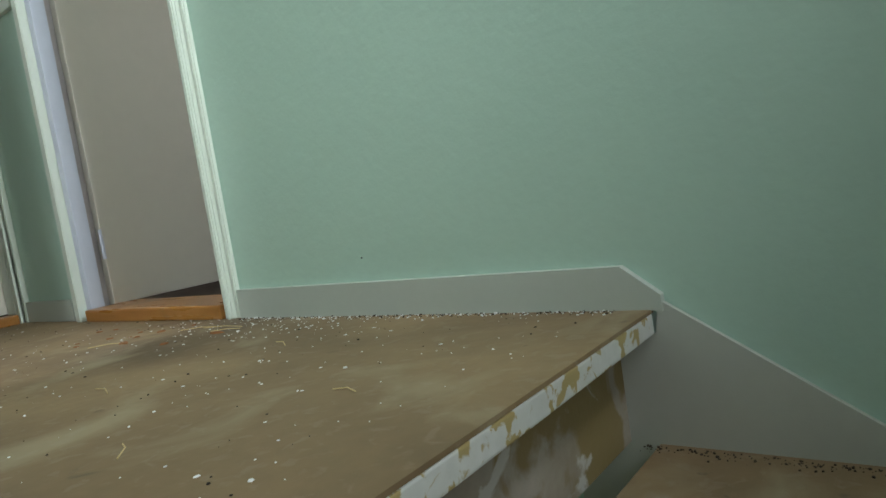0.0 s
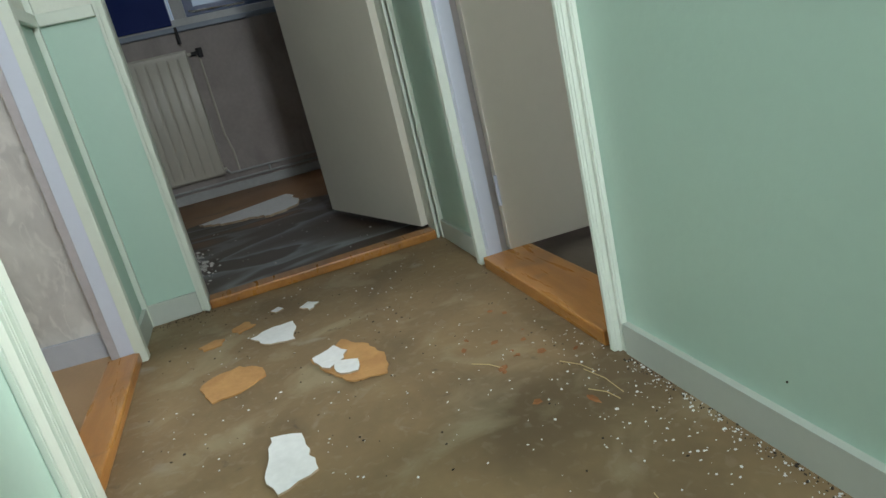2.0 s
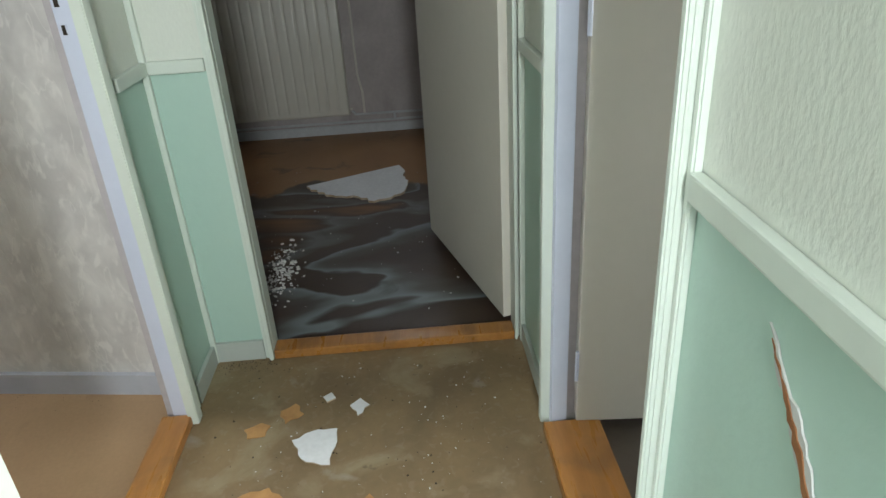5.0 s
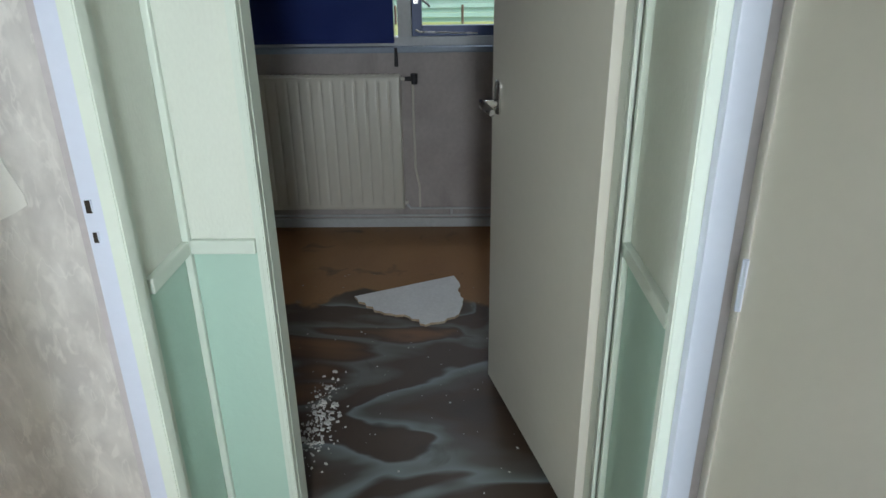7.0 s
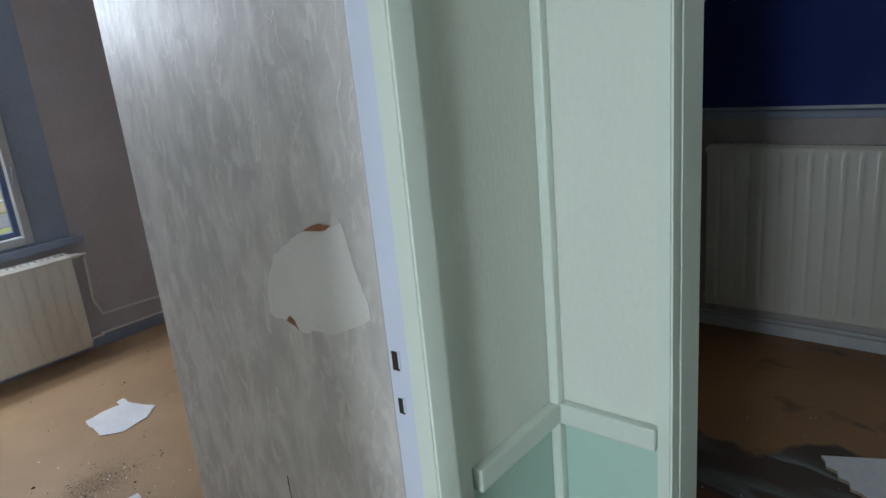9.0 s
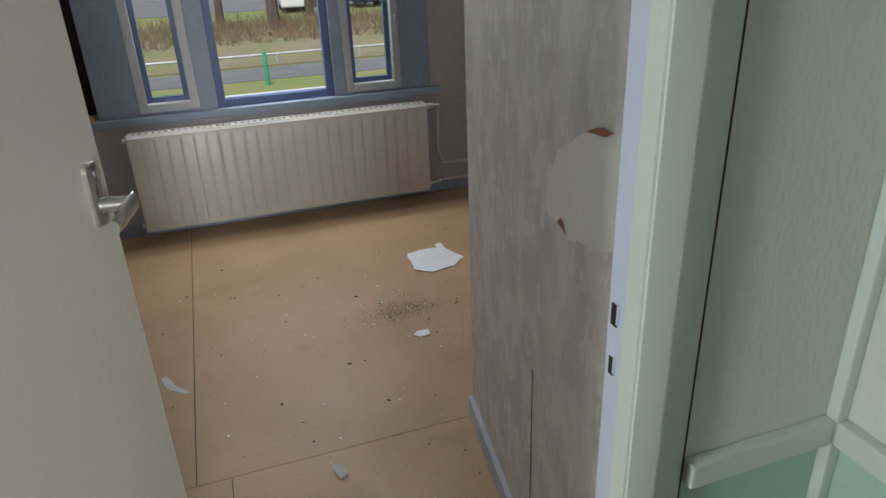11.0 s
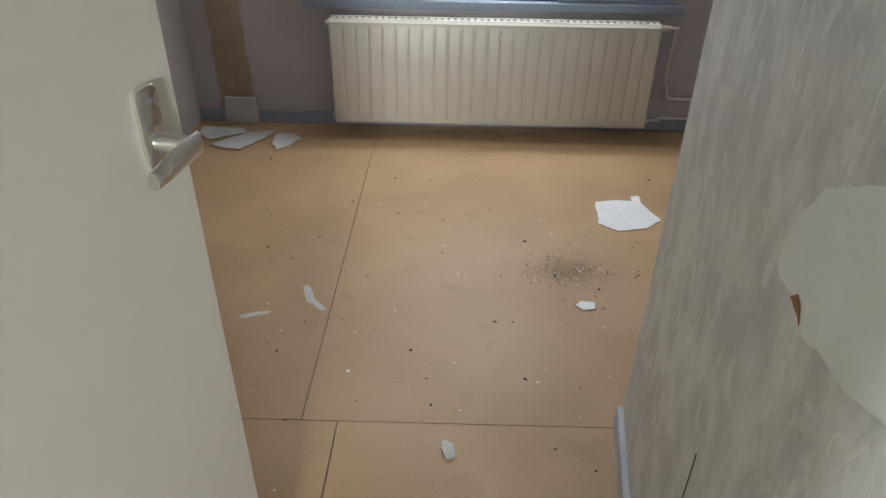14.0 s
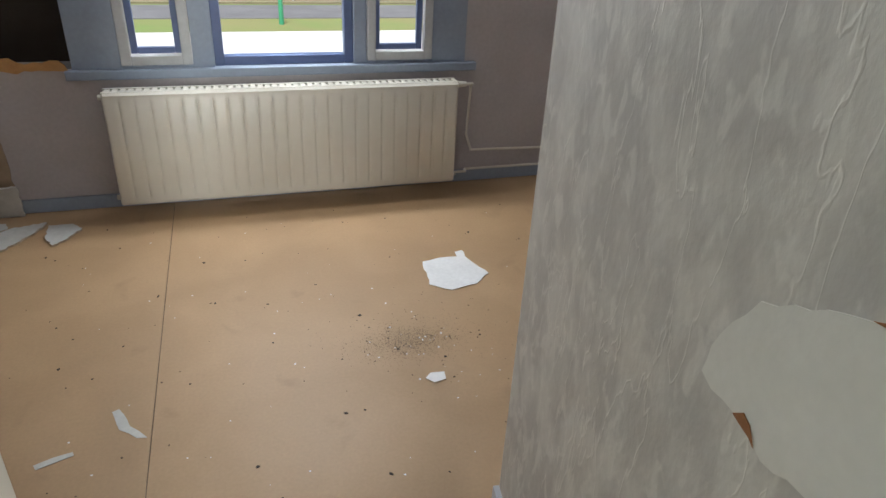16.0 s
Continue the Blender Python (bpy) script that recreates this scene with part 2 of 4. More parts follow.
steel = material("zinc_steel", (0.55, 0.56, 0.58), (0.42, 0.43, 0.45), 0.38, 20, 200, 0.5, 0.05, metal=0.9)
black_plastic = material("dark_valve_plastic", (0.03, 0.03, 0.035), None, 0.5, 9, 90, 0.4, 0.05)
# Near-black for dirt, and for shade put as colour into gaps and holes.
shade_and_dirt = material("dark_shade_and_dirt", (0.03, 0.022, 0.016), None, 0.9, 9, 90, 0.5, 0.3)
chip_white = material("white_gypsum_facing", (0.78, 0.79, 0.80), (0.70, 0.71, 0.72), 0.75, 9, 60, 0.5, 0.15)
chip_grey = material("grey_board_facing", (0.55, 0.55, 0.53), (0.40, 0.40, 0.385), 0.75, 9, 60, 0.5, 0.2)
chip_tan = material("tan_torn_card", (0.52, 0.29, 0.11), (0.38, 0.19, 0.07), 0.85, 14, 80, 0.7, 0.4)
bare_strip = material("faded_tan_board", (0.40, 0.31, 0.22), (0.33, 0.25, 0.18), 0.85, 8, 60, 0.7, 0.3)
straw_pale = material("pale_splinter_wood", (0.60, 0.47, 0.25), (0.5, 0.37, 0.18), 0.8, 30, 90, 0.5, 0.1)
grit = material("dark_brown_grit", (0.06, 0.045, 0.032), (0.035, 0.026, 0.02), 0.9, 30, 90, 0.6, 0.2)
edge_tan = material("crumbly_board_edge", (0.50, 0.42, 0.33), (0.34, 0.24, 0.15), 0.9, 25, 90, 0.8, 0.4)
bare_patch = material("bare_pale_plaster", (0.72, 0.72, 0.68), (0.64, 0.64, 0.60), 0.75, 7, 60, 0.5, 0.15, speckle=0.05)
torn_brown = material("torn_brown_card", (0.30, 0.13, 0.05), (0.2, 0.08, 0.03), 0.9, 30, 90, 0.6, 0.4)
nosing_paint = material("worn_nosing_paint", (0.60, 0.61, 0.58), (0.52, 0.53, 0.50), 0.5, 6, 60, 0.5, 0.2)
layer(nosing_paint, (0.36, 0.27, 0.09), 34, 0.53, 0.57, offset=(1, 3, 2), strength=0.95)
riser_paint = material("peeling_riser_paint", (0.42, 0.38, 0.33), (0.30, 0.25, 0.18), 0.65, 7, 60, 0.8, 0.3)
layer(riser_paint, (0.26, 0.19, 0.07), 8, 0.5, 0.56, offset=(6, 3, 2), strength=0.9)
layer(riser_paint, (0.60, 0.60, 0.58), 10, 0.6, 0.64, offset=(2, 8, 5), strength=0.9)
stringer_paint = material("grey_stringer_paint", (0.50, 0.52, 0.48), (0.45, 0.47, 0.43), 0.5, 4, 50, 0.5, 0.1, speckle=0.03)
grass = material("winter_grass", (0.12, 0.18, 0.05), (0.18, 0.17, 0.075), 0.9, 0.5, 9, 0.9, 0.4)
pale_paving = material("pale_wet_paving", (0.58, 0.59, 0.60), (0.48, 0.49, 0.50), 0.5, 1.2, 14, 0.7, 0.2)
tarmac = material("grey_tarmac", (0.14, 0.14, 0.15), (0.10, 0.10, 0.11), 0.6, 1.2, 40, 0.7, 0.3)
soil = material("brown_soil_bank", (0.19, 0.16, 0.11), (0.13, 0.15, 0.06), 0.95, 0.5, 9, 0.9, 0.5)
dry_stalks = material("dry_tan_stalks", (0.22, 0.16, 0.10), (0.13, 0.09, 0.06), 0.9, 1.5, 9, 0.9, 0.2)
bark = material("grey_brown_bark", (0.13, 0.10, 0.08), (0.08, 0.06, 0.05), 0.9, 6, 30, 0.8, 0.5, (1, 1, 0.3))
siding = material("white_metal_siding", (0.62, 0.64, 0.66), (0.52, 0.54, 0.56), 0.5, 0.6, 9, 0.5, 0.1)
teal_metal = material("teal_corrugated_metal", (0.36, 0.56, 0.52), (0.46, 0.62, 0.58), 0.5, 0.5, 6, 0.6, 0.1)
roof_grey = material("grey_roof_sheet", (0.27, 0.29, 0.33), (0.22, 0.24, 0.28), 0.7, 0.5, 6, 0.6, 0.1)
car_white = material("white_car_paint", (0.7, 0.7, 0.7), (0.6, 0.6, 0.6), 0.25, 2, 20, 0.3, 0.0)
car_dark = material("dark_car_paint", (0.03, 0.035, 0.05), None, 0.25, 2, 20, 0.3, 0.0)
red_paint = material("red_paint", (0.35, 0.03, 0.03), None, 0.4, 2, 20, 0.3, 0.0)
tyre = material("black_rubber", (0.02, 0.02, 0.02), None, 0.8, 9, 60, 0.3, 0.1)
fence_metal = material("galvanised_fence", (0.45, 0.46, 0.47), (0.35, 0.36, 0.37), 0.5, 3, 30, 0.5, 0.1, metal=0.4)
post_green = material("green_post_paint", (0.05, 0.30, 0.16), None, 0.5, 3, 30, 0.5, 0.1)

glass = bpy.data.materials.new("window_glass")
glass.use_nodes = True
g = glass.node_tree.nodes["Principled BSDF"]
g.inputs["Transmission Weight"].default_value, g.inputs["Roughness"].default_value, g.inputs["IOR"].default_value = 1.0, 0.0, 1.02
g.inputs["Base Color"].default_value = (0.93, 0.97, 0.96, 1)


# ---- building blocks ----
def bx(bm, x0, x1, y0, y1, z0, z1, sides=None, index=0):
    """Adds a box; sides maps '+x', '-x', '+y', '-y', '+z', '-z' to a material index."""
    x0, x1, y0, y1, z0, z1 = min(x0, x1), max(x0, x1), min(y0, y1), max(y0, y1), min(z0, z1), max(z0, z1)
    v = [bm.verts.new(p) for p in ((x0, y0, z0), (x1, y0, z0), (x1, y1, z0), (x0, y1, z0), (x0, y0, z1), (x1, y0, z1), (x1, y1, z1), (x0, y1, z1))]
    for key, ids in (("-z", (3, 2, 1, 0)), ("+z", (4, 5, 6, 7)), ("-y", (0, 1, 5, 4)), ("+x", (1, 2, 6, 5)), ("+y", (2, 3, 7, 6)), ("-x", (3, 0, 4, 7))):
        f = bm.faces.new([v[i] for i in ids])
        f.material_index = (sides or {}).get(key, index)
    return bm


def box(*args, bevel=0.0):
    bm = bx(bmesh.new(), *args)
    if bevel:
        bmesh.ops.bevel(bm, geom=bm.edges[:], offset=bevel, segments=2, affect="EDGES", profile=0.6)
    return bm


def finish(bm, name, materials, smooth=False):
    me = bpy.data.meshes.new(name)
    bm.normal_update()
    bm.to_mesh(me)
    bm.free()
    for m in materials if isinstance(materials, (list, tuple)) else [materials]:
        me.materials.append(m)
    if smooth:
        me.polygons.foreach_set("use_smooth", [True] * len(me.polygons))
        me.set_sharp_from_angle(angle=radians(40))
    return me


def mesh(name, bm, materials, label="", category="", kind="", group="", smooth=False):
    return tagged(new(name, finish(bm, name, materials, smooth)), label, category, group, kind)


def part(name, bm, materials, parent, label="", smooth=False):
    ob = new(name, finish(bm, name, materials, smooth))
    ob.parent = parent
    ob.matrix_parent_inverse = parent.matrix_world.inverted()
    return tagged(ob, label)


def empty(name, m, label, category, kind="", group=""):
    ob = new(name)
    ob.matrix_world = m
    ob.empty_display_size = 0.1
    bpy.context.view_layer.update()
    return tagged(ob, label, category, group, kind)


def rod(bm, a, b, r0, r1=None, n=10, caps=True):
    """A straight round bar from a to b."""
    a, b = Vector(a), Vector(b)
    r1 = r0 if r1 is None else r1
    turn = (b - a).to_track_quat("Z", "Y")
    rings = []
    for p, r in ((a, r0), (b, r1)):
        rings.append([bm.verts.new(p + turn @ Vector((r * math.cos(2 * math.pi * i / n), r * math.sin(2 * math.pi * i / n), 0))) for i in range(n)])
    for i in range(n):
        bm.faces.new((rings[0][i], rings[0][(i + 1) % n], rings[1][(i + 1) % n], rings[1][i]))
    if caps:
        bm.faces.new(rings[0][::-1])
        bm.faces.new(rings[1])
    return bm


def tube(bm, points, r, n=8):
    """A bent pipe through the points."""
    for a, b in zip(points, points[1:]):
        rod(bm, a, b, r, n=n)
    for p in points[1:-1]:
        bmesh.ops.create_icosphere(bm, subdivisions=2, radius=r * 1.03, matrix=Matrix.Translation(p))
    return bm


def jagged(corners, step, amount, seed, straight=()):
    """A ragged outline through the corners; the edges whose index is in straight stay clean."""
    rnd = random.Random(seed)
    out = []
    for i, (a, b) in enumerate(zip(corners, corners[1:] + corners[:1])):
        a, b = Vector(a), Vector(b)
        n = 1 if i in straight else max(1, int((b - a).length / step))
        side = Vector((-(b - a).y, (b - a).x)).normalized()
        for k in range(n):
            p = a.lerp(b, k / n)
            out.append(p + side * (rnd.uniform(-amount, amount) if k else 0))
    return out


def slab(bm, outline, z0, z1, top=0, under=1):
    """A flat plate with that outline between two heights."""
    low, high = [[bm.verts.new((p[0], p[1], z)) for p in outline] for z in (z0, z1)]
    f = bm.faces.new(high)
    f.material_index = top
    g = bm.faces.new(low[::-1])
    g.material_index = under
    n = len(outline)
    for i in range(n):
        side = bm.faces.new((low[i], low[(i + 1) % n], high[(i + 1) % n], high[i]))
        side.material_index = under
    bmesh.ops.triangulate(bm, faces=[f, g])
    return bm


# ---- walls, floors, ceiling ----
TOP = 2.5
NORTH, SOUTH, WEST = 0.83, -0.215, -2.52      # faces of the landing's walls
EDGE = -0.346                                   # edge of the landing at the stair


def two_tone(bm, x0, x1, y0, y1, z0, z1, face, back=2, rest=1, line=RAIL):
    """A wall block whose landing face is green below the dado line and white above."""
    for a, b, paint in ((z0, min(line, z1), 0), (max(line, z0), z1, 1)):
        if b > a:
            sides = {k: back for k in ("+x", "-x", "+y", "-y")}
            sides[face] = paint
            bx(bm, x0, x1, y0, y1, a, b, sides, rest)


def wall_north():
    bm = bmesh.new()
    two_tone(bm, -2.585, -2.075, NORTH, 0.95, -0.0, TOP, "-y")
    two_tone(bm, -1.335, 0.76, NORTH, 0.95, -2.9, TOP, "-y", line=RAIL + 0.03)
    two_tone(bm, -2.075, -1.335, NORTH, 0.95, 2.06, TOP, "-y")
    mesh("wall_north", bm, [green, white_paper, grey_wall], "wall painted mint green below and white above", "wall", "structure")


def wall_west():
    bm = bmesh.new()
    two_tone(bm, -2.585, WEST, SOUTH, -0.024, 0, TOP, "+x")
    bx(bm, -2.585, WEST, -0.024, 0.80, 2.06, TOP, {"-x": 2}, 1)
    bx(bm, -2.585, -2.52, 0.80, NORTH, 0, TOP, {"-x": 2}, 1)
    bx(bm, -2.66, -2.56, -1.5, SOUTH - 0.07, 0, TOP, None, 2)
    bx(bm, -2.585, -2.52, 0.95, 1.75, 0, TOP, None, 2)
    mesh("wall_west", bm, [green, white_paper, stained_paper], "wall with mint green paint below white wallpaper", "wall", "structure")


def wall_south():
    bm = bmesh.new()
    two_tone(bm, -2.585, -2.235, SOUTH - 0.07, SOUTH, 0, TOP, "+y")
    two_tone(bm, -1.435, -0.36, SOUTH - 0.07, SOUTH, -2.9, TOP, "+y")
    two_tone(bm, -2.235, -1.435, SOUTH - 0.07, SOUTH, 2.06, TOP, "+y")
    mesh("wall_south", bm, [green, white_paper, grey_wall], "wall with mint green paint below white wallpaper", "wall", "structure")


def wallpaper_wall():
    """The slightly skewed partition in the south room, covered with marbled wallpaper."""
    bm = bmesh.new()
    a, b = Vector((-2.365, -0.285)), Vector((-2.55, -1.545))
    pts = [a, b, Vector((-2.66, -1.545)), Vector((-2.50, -0.285))]
    low, high = [[bm.verts.new((p.x, p.y, z)) for p in pts] for z in (0, TOP)]
    for i in range(4):
        f = bm.faces.new((low[i], low[(i + 1) % 4], high[(i + 1) % 4], high[i]))
    bm.faces.new(high)
    bm.faces.new(low[::-1])
    bmesh.ops.recalc_face_normals(bm, faces=bm.faces[:])
    mesh("wall_partition", bm, wallpaper, "partition covered with torn grey marbled wallpaper", "wall", "structure")


wall_north(), wall_west(), wall_south(), wallpaper_wall()
ROOM_A = -3.86          # inner face of the south room's window wall
ROOM_B = -5.13          # inner face of the west room's window wall


def outer_walls():
    bm = bmesh.new()
    for x0, x1, z0, z1 in ((-4.45, -3.12, 0, TOP), (-1.38, -0.42, 0, 0.71), (-0.72, -0.42, 0.71, TOP), (-1.25, -0.42, 1.6, TOP),
                           (-3.12, -1.38, 0, 0.68), (-3.12, -1.25, 2.25, TOP), (-1.38, -1.25, 0.71, 2.25)):
        bx(bm, x0, x1, ROOM_A - 0.22, ROOM_A, z0, z1)
    mesh("wall_south_room_window", bm, grey_wall, "grey plaster window wall with a broken corner", "wall", "structure")
    bm = bmesh.new()
    for y0, y1, z0, z1 in ((-1.62, -1.1, 0, TOP), (0.78, 1.75, 0, TOP), (-1.1, 0.78, 0, 1.12), (-1.1, 0.78, 2.2, TOP)):
        bx(bm, ROOM_B - 0.22, ROOM_B, y0, y1, z0, z1)
    mesh("wall_west_room_window", bm, stained_paper, "window wall with grimy pale wallpaper", "wall", "structure")
    bm = bmesh.new()
    bx(bm, -4.45, -2.67, -1.62, -1.5, 0, TOP, {"-y": 1})
    bx(bm, -5.35, -4.45, -1.62, -1.5, 0, TOP)
    bx(bm, -5.35, -2.52, 1.75, 1.87, 0, TOP)
    mesh("wall_west_room_sides", bm, [stained_paper, grey_wall], "side walls with grimy pale wallpaper", "wall", "structure")
    bm = bmesh.new()
    bx(bm, -4.57, -4.45, -4.08, -1.5, 0, TOP)
    bx(bm, -0.55, -0.42, ROOM_A, SOUTH - 0.07, 0, TOP)
    mesh("wall_south_room_sides", bm, grey_wall, "grey plaster side walls", "wall", "structure")
    bm = bmesh.new()
    # The gap left in this unseen wall is made up for the added lamp.
    for x0, x1, z0, z1 in ((-2.52, -2.2, 0, TOP), (-1.4, -0.6, 0, TOP), (-2.2, -1.4, 0, 1.1), (-2.2, -1.4, 2.1, TOP)):
        bx(bm, x0, x1, 3.4, 3.5, z0, z1)
    bx(bm, -0.7, -0.6, 0.95, 3.4, 0, TOP)
    bx(bm, -2.62, -2.52, 1.87, 3.5, 0, TOP)
    mesh("wall_north_room", bm, grey_wall, "plain grey walls of the side room", "wall", "structure")
    bm = bmesh.new()
    # Both openings in this unseen wall are made up for the added lamps.
    for y0, y1, z0, z1 in ((-3.0, -1.1, -2.9, TOP), (-0.5, 0.40, -2.9, TOP), (0.80, NORTH, -2.9, TOP), (-1.1, -0.5, -2.9, 0.40), (-1.1, -0.5, 1.10, TOP), (0.40, 0.80, -2.9, 1.35), (0.40, 0.80, 2.15, TOP)):
        bx(bm, 0.66, 0.78, y0, y1, z0, z1)
    bx(bm, -0.42, 0.66, -3.1, -3.0, -2.9, TOP)
    bx(bm, -0.42, -0.36, -3.0, SOUTH - 0.07, -2.9, TOP)
    mesh("wall_stairwell", bm, plain_white, "plain white stairwell walls", "wall", "structure")
    bm = bmesh.new()
    for x0, x1, y0, y1 in ((-5.35, -0.36, -4.08, 3.5), (-0.36, 0.78, -3.1, 0.95)):
        bx(bm, x0, x1, y0, y1, TOP + 0.004, TOP + 0.15)
    mesh("ceiling", bm, plain_white, "plain white painted ceiling", "ceiling", "structure")


outer_walls()


def floors():
    base = mesh("floor_landing", bx(bmesh.new(), WEST, EDGE - 0.001, SOUTH, NORTH - 0.004, -0.0055, 0), board, "dusty worn brown hardboard landing floor", "floor", "structure")
    part("landing_board", bx(bmesh.new(), WEST, EDGE - 0.03, SOUTH, NORTH, -0.034, -0.006), board, base)
    part("joists", bx(bmesh.new(), WEST, -0.43, SOUTH, NORTH, -0.2, -0.035), board, base)
    part("nosing", box(EDGE - 0.03, EDGE, SOUTH, NORTH - 0.012, -0.036, -0.006, bevel=0.003), nosing_paint, base, "white stair nosing with chipped paint")
    mesh("floor_west_room", bx(bmesh.new(), -5.13, -2.57, -1.5, 1.75, -0.2, 0), wet_floor, "brown floor with dark water stains and mould", "floor", "structure")
    mesh("floor_north_room", bx(bmesh.new(), -2.52, -0.7, 0.95, 3.4, -0.2, 0), dark_floor, "dull grey brown floor", "floor", "structure")
    under = mesh("floor_south_room", bx(bmesh.new(), -4.45, -0.55, -3.86, -0.285, -0.2, -0.006), shade_and_dirt, "tan hardboard sheets on the room floor", "floor", "structure")
    gap = 0.0016
    for x0, x1, y0, y1 in ((-1.607, -0.55, -3.86, -1.538), (-4.45, -1.607, -3.86, -1.538), (-1.715, -0.55, -1.538, -0.285), (-2.64, -1.715, -1.538, -0.285)):
        part("hardboard_sheet", bx(bmesh.new(), x0 + gap, x1 - gap, y0 + gap, y1 - gap, -0.006, 0), hardboard, under)


floors()


# ---- stair ----
def stair():
    ob = empty("stair", Matrix.Translation((-0.36, -0.22, -2.9)), "worn winding wooden stair with peeling paint", "stair", "structure")
    px, py, rise, turn = -0.36, SOUTH, 0.205, radians(18)

    def reach(a):
        """Where the ray at that angle from the newel meets the stairwell walls."""
        c, s = math.cos(a), math.sin(a)
        d = min((0.655 - px) / c if c > 1e-6 else 9, (NORTH - 0.004 - py) / s if s > 1e-6 else 9)
        return Vector((px + c * d, py + s * d))
    for k in range(5):
        a1, a0 = math.pi / 2 - k * turn, math.pi / 2 - (k + 1) * turn
        z = -(k + 1) * rise
        pts = [Vector((px, py)), reach(a0)]
        if a0 < math.atan2(NORTH - py, 0.655 - px) < a1:
            pts.append(Vector((0.655, NORTH - 0.004)))
        pts.append(reach(a1))
        bm = slab(bmesh.new(), pts, z - 0.035, z, 0, 0)
        part("tread", bm, board, ob)
        b = reach(a1)
        d = Vector((b.y - py, px - b.x)).normalized() * 0.018
        p0, p1 = Vector((px, py)), b
        back = Vector((-0.045, 0)) if k == 0 else -d
        bm = slab(bmesh.new(), [p0 + back, p0 + back - d, p1 + back - d, p1 + back], z, z + rise - (0.036 if k == 0 else 0.035), 0, 0)
        bmesh.ops.recalc_face_normals(bm, faces=bm.faces[:])
        part("riser", bm, riser_paint, ob, "riser with peeling cream paint")
    for k in range(5, 13):
        y, z = SOUTH - (k - 5) * 0.22, -(k + 1) * rise
        part("tread", box(-0.355, 0.655, y - 0.24, y, z - 0.035, z), board, ob)
        part("riser", box(-0.355, 0.655, y - 0.018, y, z, z + rise - 0.035), riser_paint, ob)
    bm = bmesh.new()
    line = [(-0.332, 0.012), (0.65, -0.62), (0.65, -1.0), (-0.5, -0.42), (-0.5, -0.036), (-0.345, -0.036), (-0.34, -0.002)]
    a, b = [[bm.verts.new((x, y, z)) for x, z in line] for y in (NORTH - 0.010, NORTH - 0.001)]
    bm.faces.new(a), bm.faces.new(b[::-1])
    for i in range(len(line)):
        bm.faces.new((a[i], b[i], b[(i + 1) % len(line)], a[(i + 1) % len(line)]))
    bmesh.ops.recalc_face_normals(bm, faces=bm.faces[:])
    part("stringer", bm, stringer_paint, ob, "grey painted wall stringer")


stair()


# ---- skirting and dado rails ----
def skirting():
    bm = bmesh.new()
    line = [(-1.317, 0.0), (-1.317, 0.066), (-0.386, 0.066), (-0.330, 0.022), (-0.330, -0.002), (-0.36, 0.0)]
    a, b = [[bm.verts.new((x, y, z)) for x, z in line] for y in (NORTH - 0.014, NORTH)]
    bm.faces.new(a), bm.faces.new(b[::-1])
    for i in range(len(line)):
        bm.faces.new((a[i], b[i], b[(i + 1) % len(line)], a[(i + 1) % len(line)]))
    bmesh.ops.recalc_face_normals(bm, faces=bm.faces[:])
    mesh("baseboard_north", bm, skirting_paint, "grey painted skirting board with clipped end", "skirting", "structure")
    for name, dims in (("baseboard_north_strip", (-2.505, -2.15, NORTH - 0.014, NORTH, 0, 0.068)), ("baseboard_west", (WEST, WEST + 0.014, SOUTH + 0.014, -0.043, 0, 0.072)),
                       ("baseboard_south_strip", (-2.505, -2.296, SOUTH, SOUTH + 0.014, 0, 0.068)), ("baseboard_south", (-1.36, -0.42, SOUTH, SOUTH + 0.014, 0, 0.066))):
        mesh(name, box(*dims, bevel=0.003), skirting_paint, "painted wooden skirting board", "skirting", "structure")
    rails = [("trim_dado_west", (WEST, WEST + 0.018, SOUTH + 0.018, -0.043, RAIL - 0.013, RAIL + 0.022)), ("trim_dado_south", (-2.502, -2.296, SOUTH, SOUTH + 0.018, RAIL - 0.013, RAIL + 0.022)),
             ("trim_dado_north_strip", (-2.502, -2.145, NORTH - 0.018, NORTH, RAIL - 0.013, RAIL + 0.022)), ("trim_dado_north", (-1.317, 0.655, NORTH - 0.018, NORTH, RAIL + 0.017, RAIL + 0.052)),
             ("trim_dado_south_east", (-1.36, -0.37, SOUTH, SOUTH + 0.018, RAIL - 0.013, RAIL + 0.022)),
             ("trim_corner_bead_south", (WEST, WEST + 0.018, SOUTH, SOUTH + 0.018, 0.0, TOP)), ("trim_corner_bead_north", (WEST + 0.02, WEST + 0.038, NORTH - 0.018, NORTH, 0.0, TOP))]
    for name, dims in rails:
        mesh(name, box(*dims, bevel=0.004), trim, "pale mint painted wooden moulding", "moulding", "structure")
    # skirting of the rooms
    bm = bmesh.new()
    a, b = Vector((-2.365, -0.287)), Vector((-2.551, -1.552))
    d = Vector((0.016, -0.002))
    slab(bm, [a, b, b + d, a + d], 0, 0.075, 0, 0)
    bmesh.ops.recalc_face_normals(bm, faces=bm.faces[:])
    mesh("baseboard_partition", bm, faded_skirting, "faded grey painted skirting board", "skirting", "structure")
    mesh("baseboard_south_room", box(-4.4, -0.56, ROOM_A, ROOM_A + 0.014, 0, 0.07, bevel=0.003), blue_frame, "blue grey painted skirting board", "skirting", "structure")
    mesh("baseboard_west_room", box(ROOM_B, ROOM_B + 0.016, -1.49, 1.74, 0, 0.06, bevel=0.003), sash_paint, "off-white painted skirting board", "skirting", "structure")


skirting()


